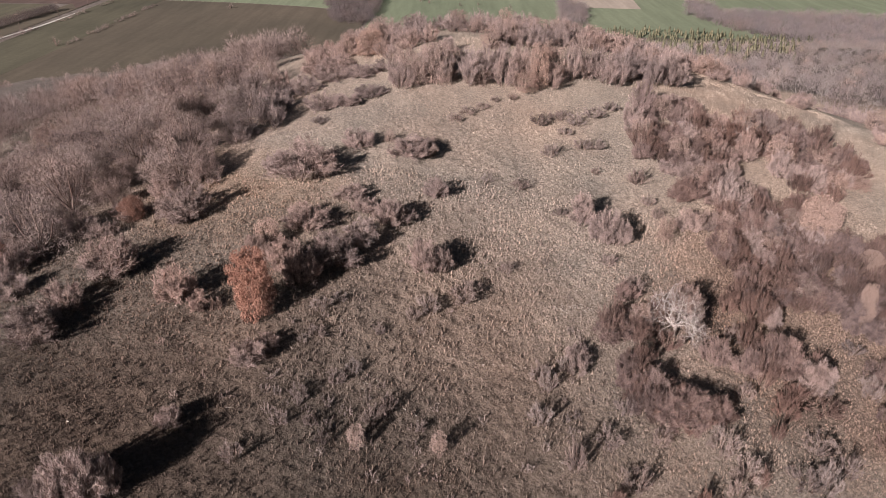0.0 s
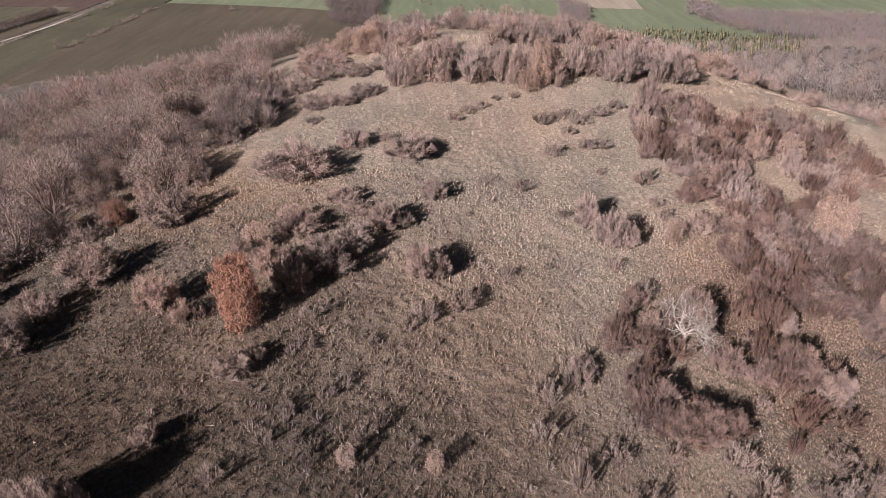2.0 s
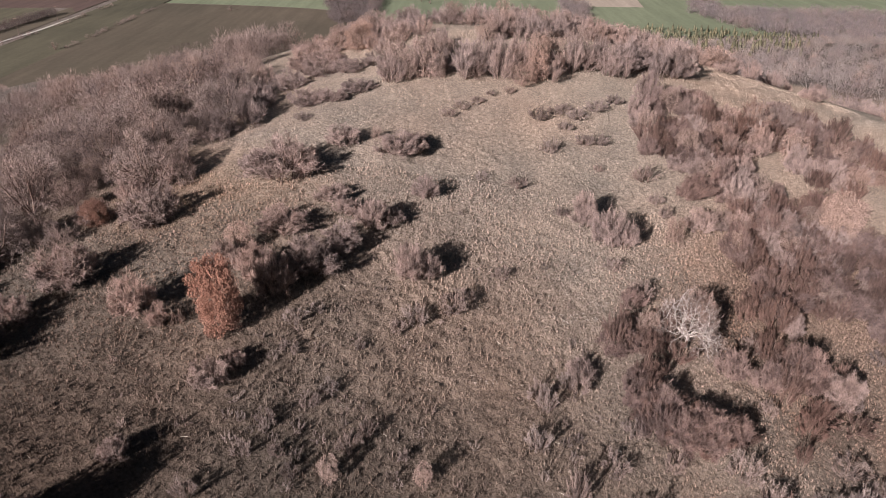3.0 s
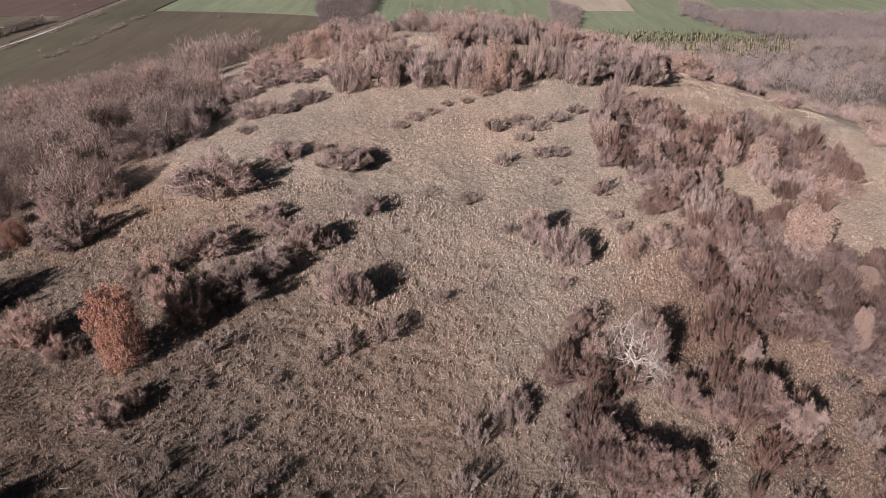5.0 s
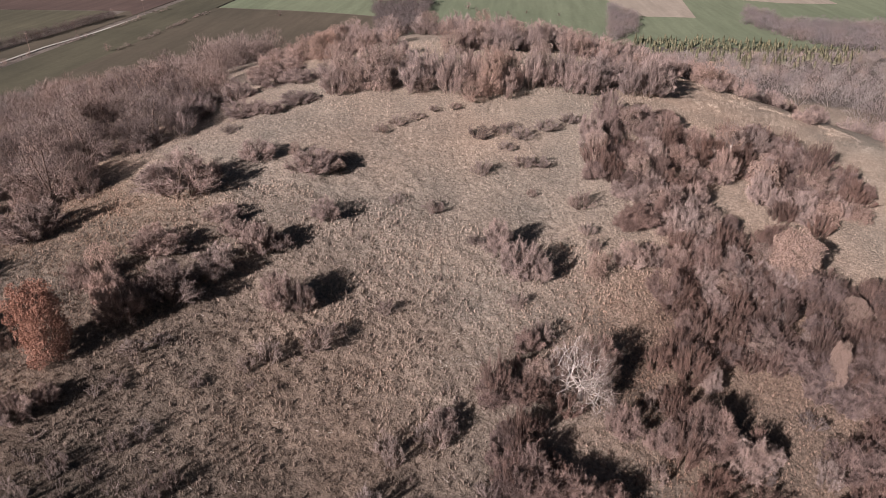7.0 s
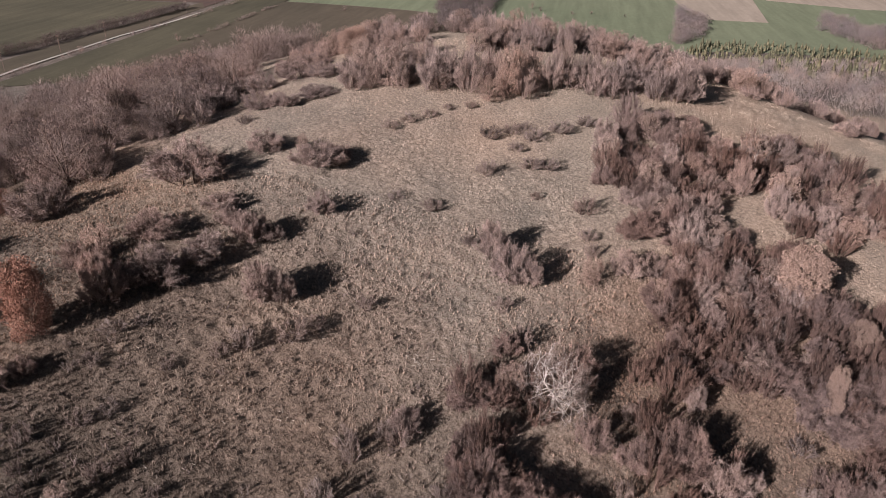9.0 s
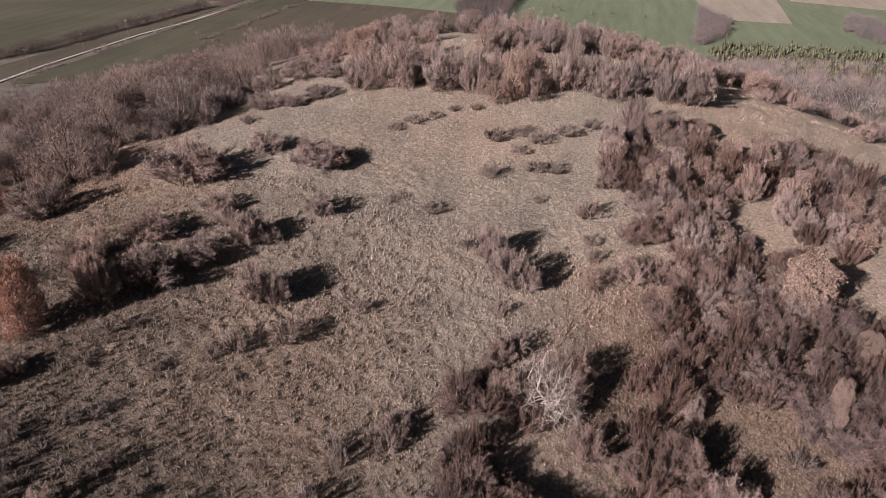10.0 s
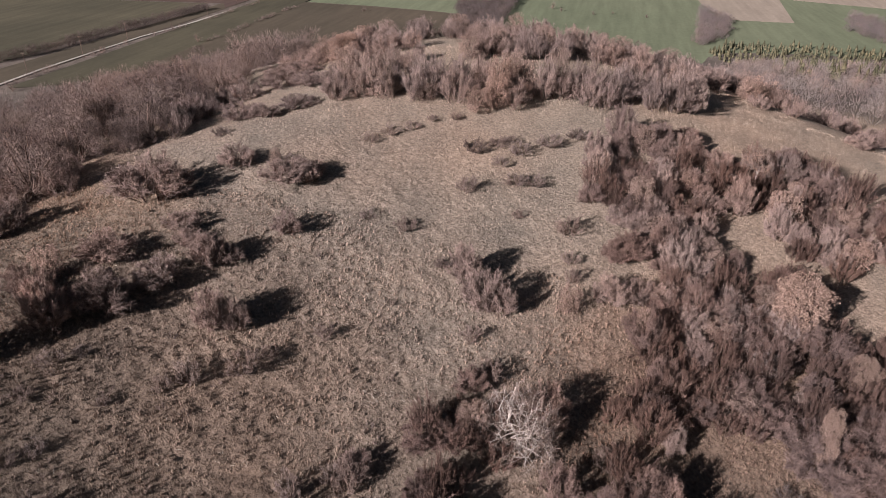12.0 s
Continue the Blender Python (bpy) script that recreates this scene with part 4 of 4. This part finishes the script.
def grass(name, label, poly, step, seed, tall, mat, blades, thick=1.0):
    """Tussocks: tapering blades that bend outwards."""
    rng = np.random.default_rng(seed)
    xs, ys = [p[0] for p in poly], [p[1] for p in poly]
    gx, gy = np.meshgrid(np.arange(min(xs), max(xs), step), np.arange(min(ys), max(ys), step))
    px = (gx + rng.uniform(-0.5, 0.5, gx.shape) * step).ravel()
    py = (gy + rng.uniform(-0.5, 0.5, gx.shape) * step).ravel()
    ok = np.zeros(len(px), bool)
    for (ax, ay), (bx, by) in zip(poly, poly[1:] + poly[:1]):
        if ay != by:
            ok ^= ((ay > py) != (by > py)) & (px < ax + (py - ay) * (bx - ax) / (by - ay))
    ok &= rng.uniform(0, 1, len(px)) < 0.9
    px, py = px[ok], py[ok]
    k = np.repeat(np.arange(len(px)), blades)
    n = len(k)
    patch = 1 + 0.3 * np.sin(px * 1.1 + 1.5 * np.sin(py * 0.7)) * np.sin(py * 0.9 + 1.2 * np.sin(px * 0.6))
    girth = (step * 0.27 * rng.uniform(0.6, 1.4, len(px)))[k]
    off = np.sqrt(rng.uniform(0, 1, n))
    a = rng.uniform(0, 6.283, n)
    size = (tall * patch * (0.55 + 1.0 * rng.uniform(0, 1, len(px)) ** 1.8))[k] * (1.05 - 0.55 * off) * rng.uniform(0.7, 1.2, n)
    bx, by = px[k] + np.cos(a) * off * girth, py[k] + np.sin(a) * off * girth
    bz = height(bx, by) - 0.03
    a = a + rng.normal(size=n) * 0.5
    lean = (0.08 + 0.42 * off) * size * rng.uniform(0.4, 1.1, n)
    wide = (0.010 + 0.008 * rng.uniform(0, 1, n)) * thick
    tx, ty = -np.sin(a), np.cos(a)
    v = np.stack([np.stack([bx - tx * wide, by - ty * wide, bz], 1), np.stack([bx + tx * wide, by + ty * wide, bz], 1),
                  np.stack([bx + np.cos(a) * lean, by + np.sin(a) * lean, bz + size], 1)], 1).reshape(-1, 3)
    return tagged(new(name, tri_mesh(name, v, np.arange(3 * n).reshape(-1, 3), mat)), label, "grass", kind="stuff")


HILLTOP = [(-26, 14), (24, 14), (34, 30), (36, 44), (-21, 44), (-26, 36)]
FARTOP = [(-21, 44), (36, 44), (34, 52), (30, 60), (24, 68), (0, 74), (-12, 66), (-16, 50)]
grass("dry_grass", "dry bleached tussock grass covering the hilltop", HILLTOP, 0.205, 7, 0.2, M_GRASS, 12, 1.0)
grass("dry_grass", "dry bleached grass of the upper meadow", FARTOP, 0.27, 8, 0.13, M_GRASS, 9, 0.7)
EAST_STRIP = [(36, 44), (46, 50), (46, 62), (40, 71), (26, 80), (8, 76), (24, 68), (30, 60), (34, 52)]
grass("dry_grass", "short dry grass of the eastern shoulder", EAST_STRIP, 0.125, 10, 0.075, M_GRASS, 6, 0.8)


def pale_tree(x, y, tall, wide, seed=5, boughs=12, bark=None):
    """A bare, lichen-white old tree: a short trunk and crooked boughs that fork again and again."""
    rng = np.random.default_rng(seed)
    ob = tagged(new("pale_tree"), "bare gnarled tree with bleached pale boughs", "tree")
    part("trunk", limbs([[0, 0, -0.3], [0.02, 0, 0.35]], [[0.02, 0, 0.35], [0.05, 0.05, 0.75]], [0.17, 0.13], [0.13, 0.12]), M_PALE, ob)
    hold = lobed(rng, wide, tall)
    tips = []
    for k in range(boughs):
        a = k * 6.283 / boughs + rng.normal() * 0.25
        out = wide * rng.uniform(0.06, 0.2)
        rods = []
        ends = [(np.array([0.05, 0.05, rng.uniform(0.4, 0.75)]), np.array([math.cos(a) * out, math.sin(a) * out, tall * rng.uniform(0.08, 0.17)]), 0.052)]
        for depth in range(6):
            grown = []
            for p, step, r in ends:
                q = hold((p + step + rng.normal(size=3) * 0.04)[None])[0]
                rods.append(limbs([p], [q], r, r * 0.72))
                for f in range(2):
                    way = step * rng.uniform(0.6, 0.9) + rng.normal(size=3) * np.linalg.norm(step) * 0.55
                    way *= 0.86 * np.linalg.norm(step) / np.linalg.norm(way)
                    grown.append((q, way + np.array([0, 0, 0.02]), r * 0.68))
            ends = grown
        for p, step, r in ends:
            rods.append(limbs([p], hold((p + step)[None]), r, None))
        part("bough", join(rods), bark or M_PALE, ob)
        tips += [(p, p + step) for p, step, r in ends]
    p0, p1 = np.array([t[0] for t in tips]), np.array([t[1] for t in tips])
    p0, p1 = sprout(rng, p0, p1, 6, 0.0, 1.0, 0.09 * wide, 0.8, 0.2, 0.5)
    part("twig_haze", slivers(rng, p0, hold(p1), 0.009), M_LOWTWIG, ob, "fine grey twigs round the white boughs")
    ob.matrix_basis = pose(x, y, at_ground(x, y))
    return ob


pale_tree(13.5, 33, 3.6, 3.8, 5)
pale_tree(26.5, 58.4, 2.5, 2, 8, 6, M_OAKTAN)


def stalks(places, seed):
    """Bleached stalks and flakes of straw lying on the turf."""
    rng = np.random.default_rng(seed)
    at = np.array(places)
    a = rng.normal(2.45, 0.5, len(at))
    ln = rng.uniform(0.06, 0.3, len(at))
    d = np.stack([np.cos(a) * ln, np.sin(a) * ln, rng.uniform(-0.02, 0.06, len(at))], 1)
    p = np.stack([at[:, 0], at[:, 1], height(at[:, 0], at[:, 1]) + 0.16], 1)
    return tagged(new("straw", tri_mesh("straw", *limbs(p, p + d, 0.010, 0.004), M_STRAW)), "bleached straw stalks strewn over the turf", "straw", kind="stuff")


rng = random.Random(9)
spots = [(rng.uniform(-9, 12), rng.uniform(21, 40)) for k in range(60)]
for cx, cy, n in ((6.5, 33.1, 9), (7.2, 33.1, 10), (8.0, 33.4, 10), (8.8, 33.5, 9), (9.3, 34.7, 6), (7.4, 34.9, 7), (4.0, 30.6, 5), (3.1, 28.3, 6), (4.2, 28.4, 6), (2.7, 28.2, 4), (-0.1, 28.9, 3), (-3.0, 25.3, 3), (-4.7, 29.0, 3), (-0.9, 24.2, 3), (6.1, 23.0, 4), (-14.4, 20.9, 4), (-13.1, 28.6, 3)):
    spots += [(cx + rng.gauss(0, 0.4), cy + rng.gauss(0, 0.16)) for k in range(n)]
stalks(spots, 3)
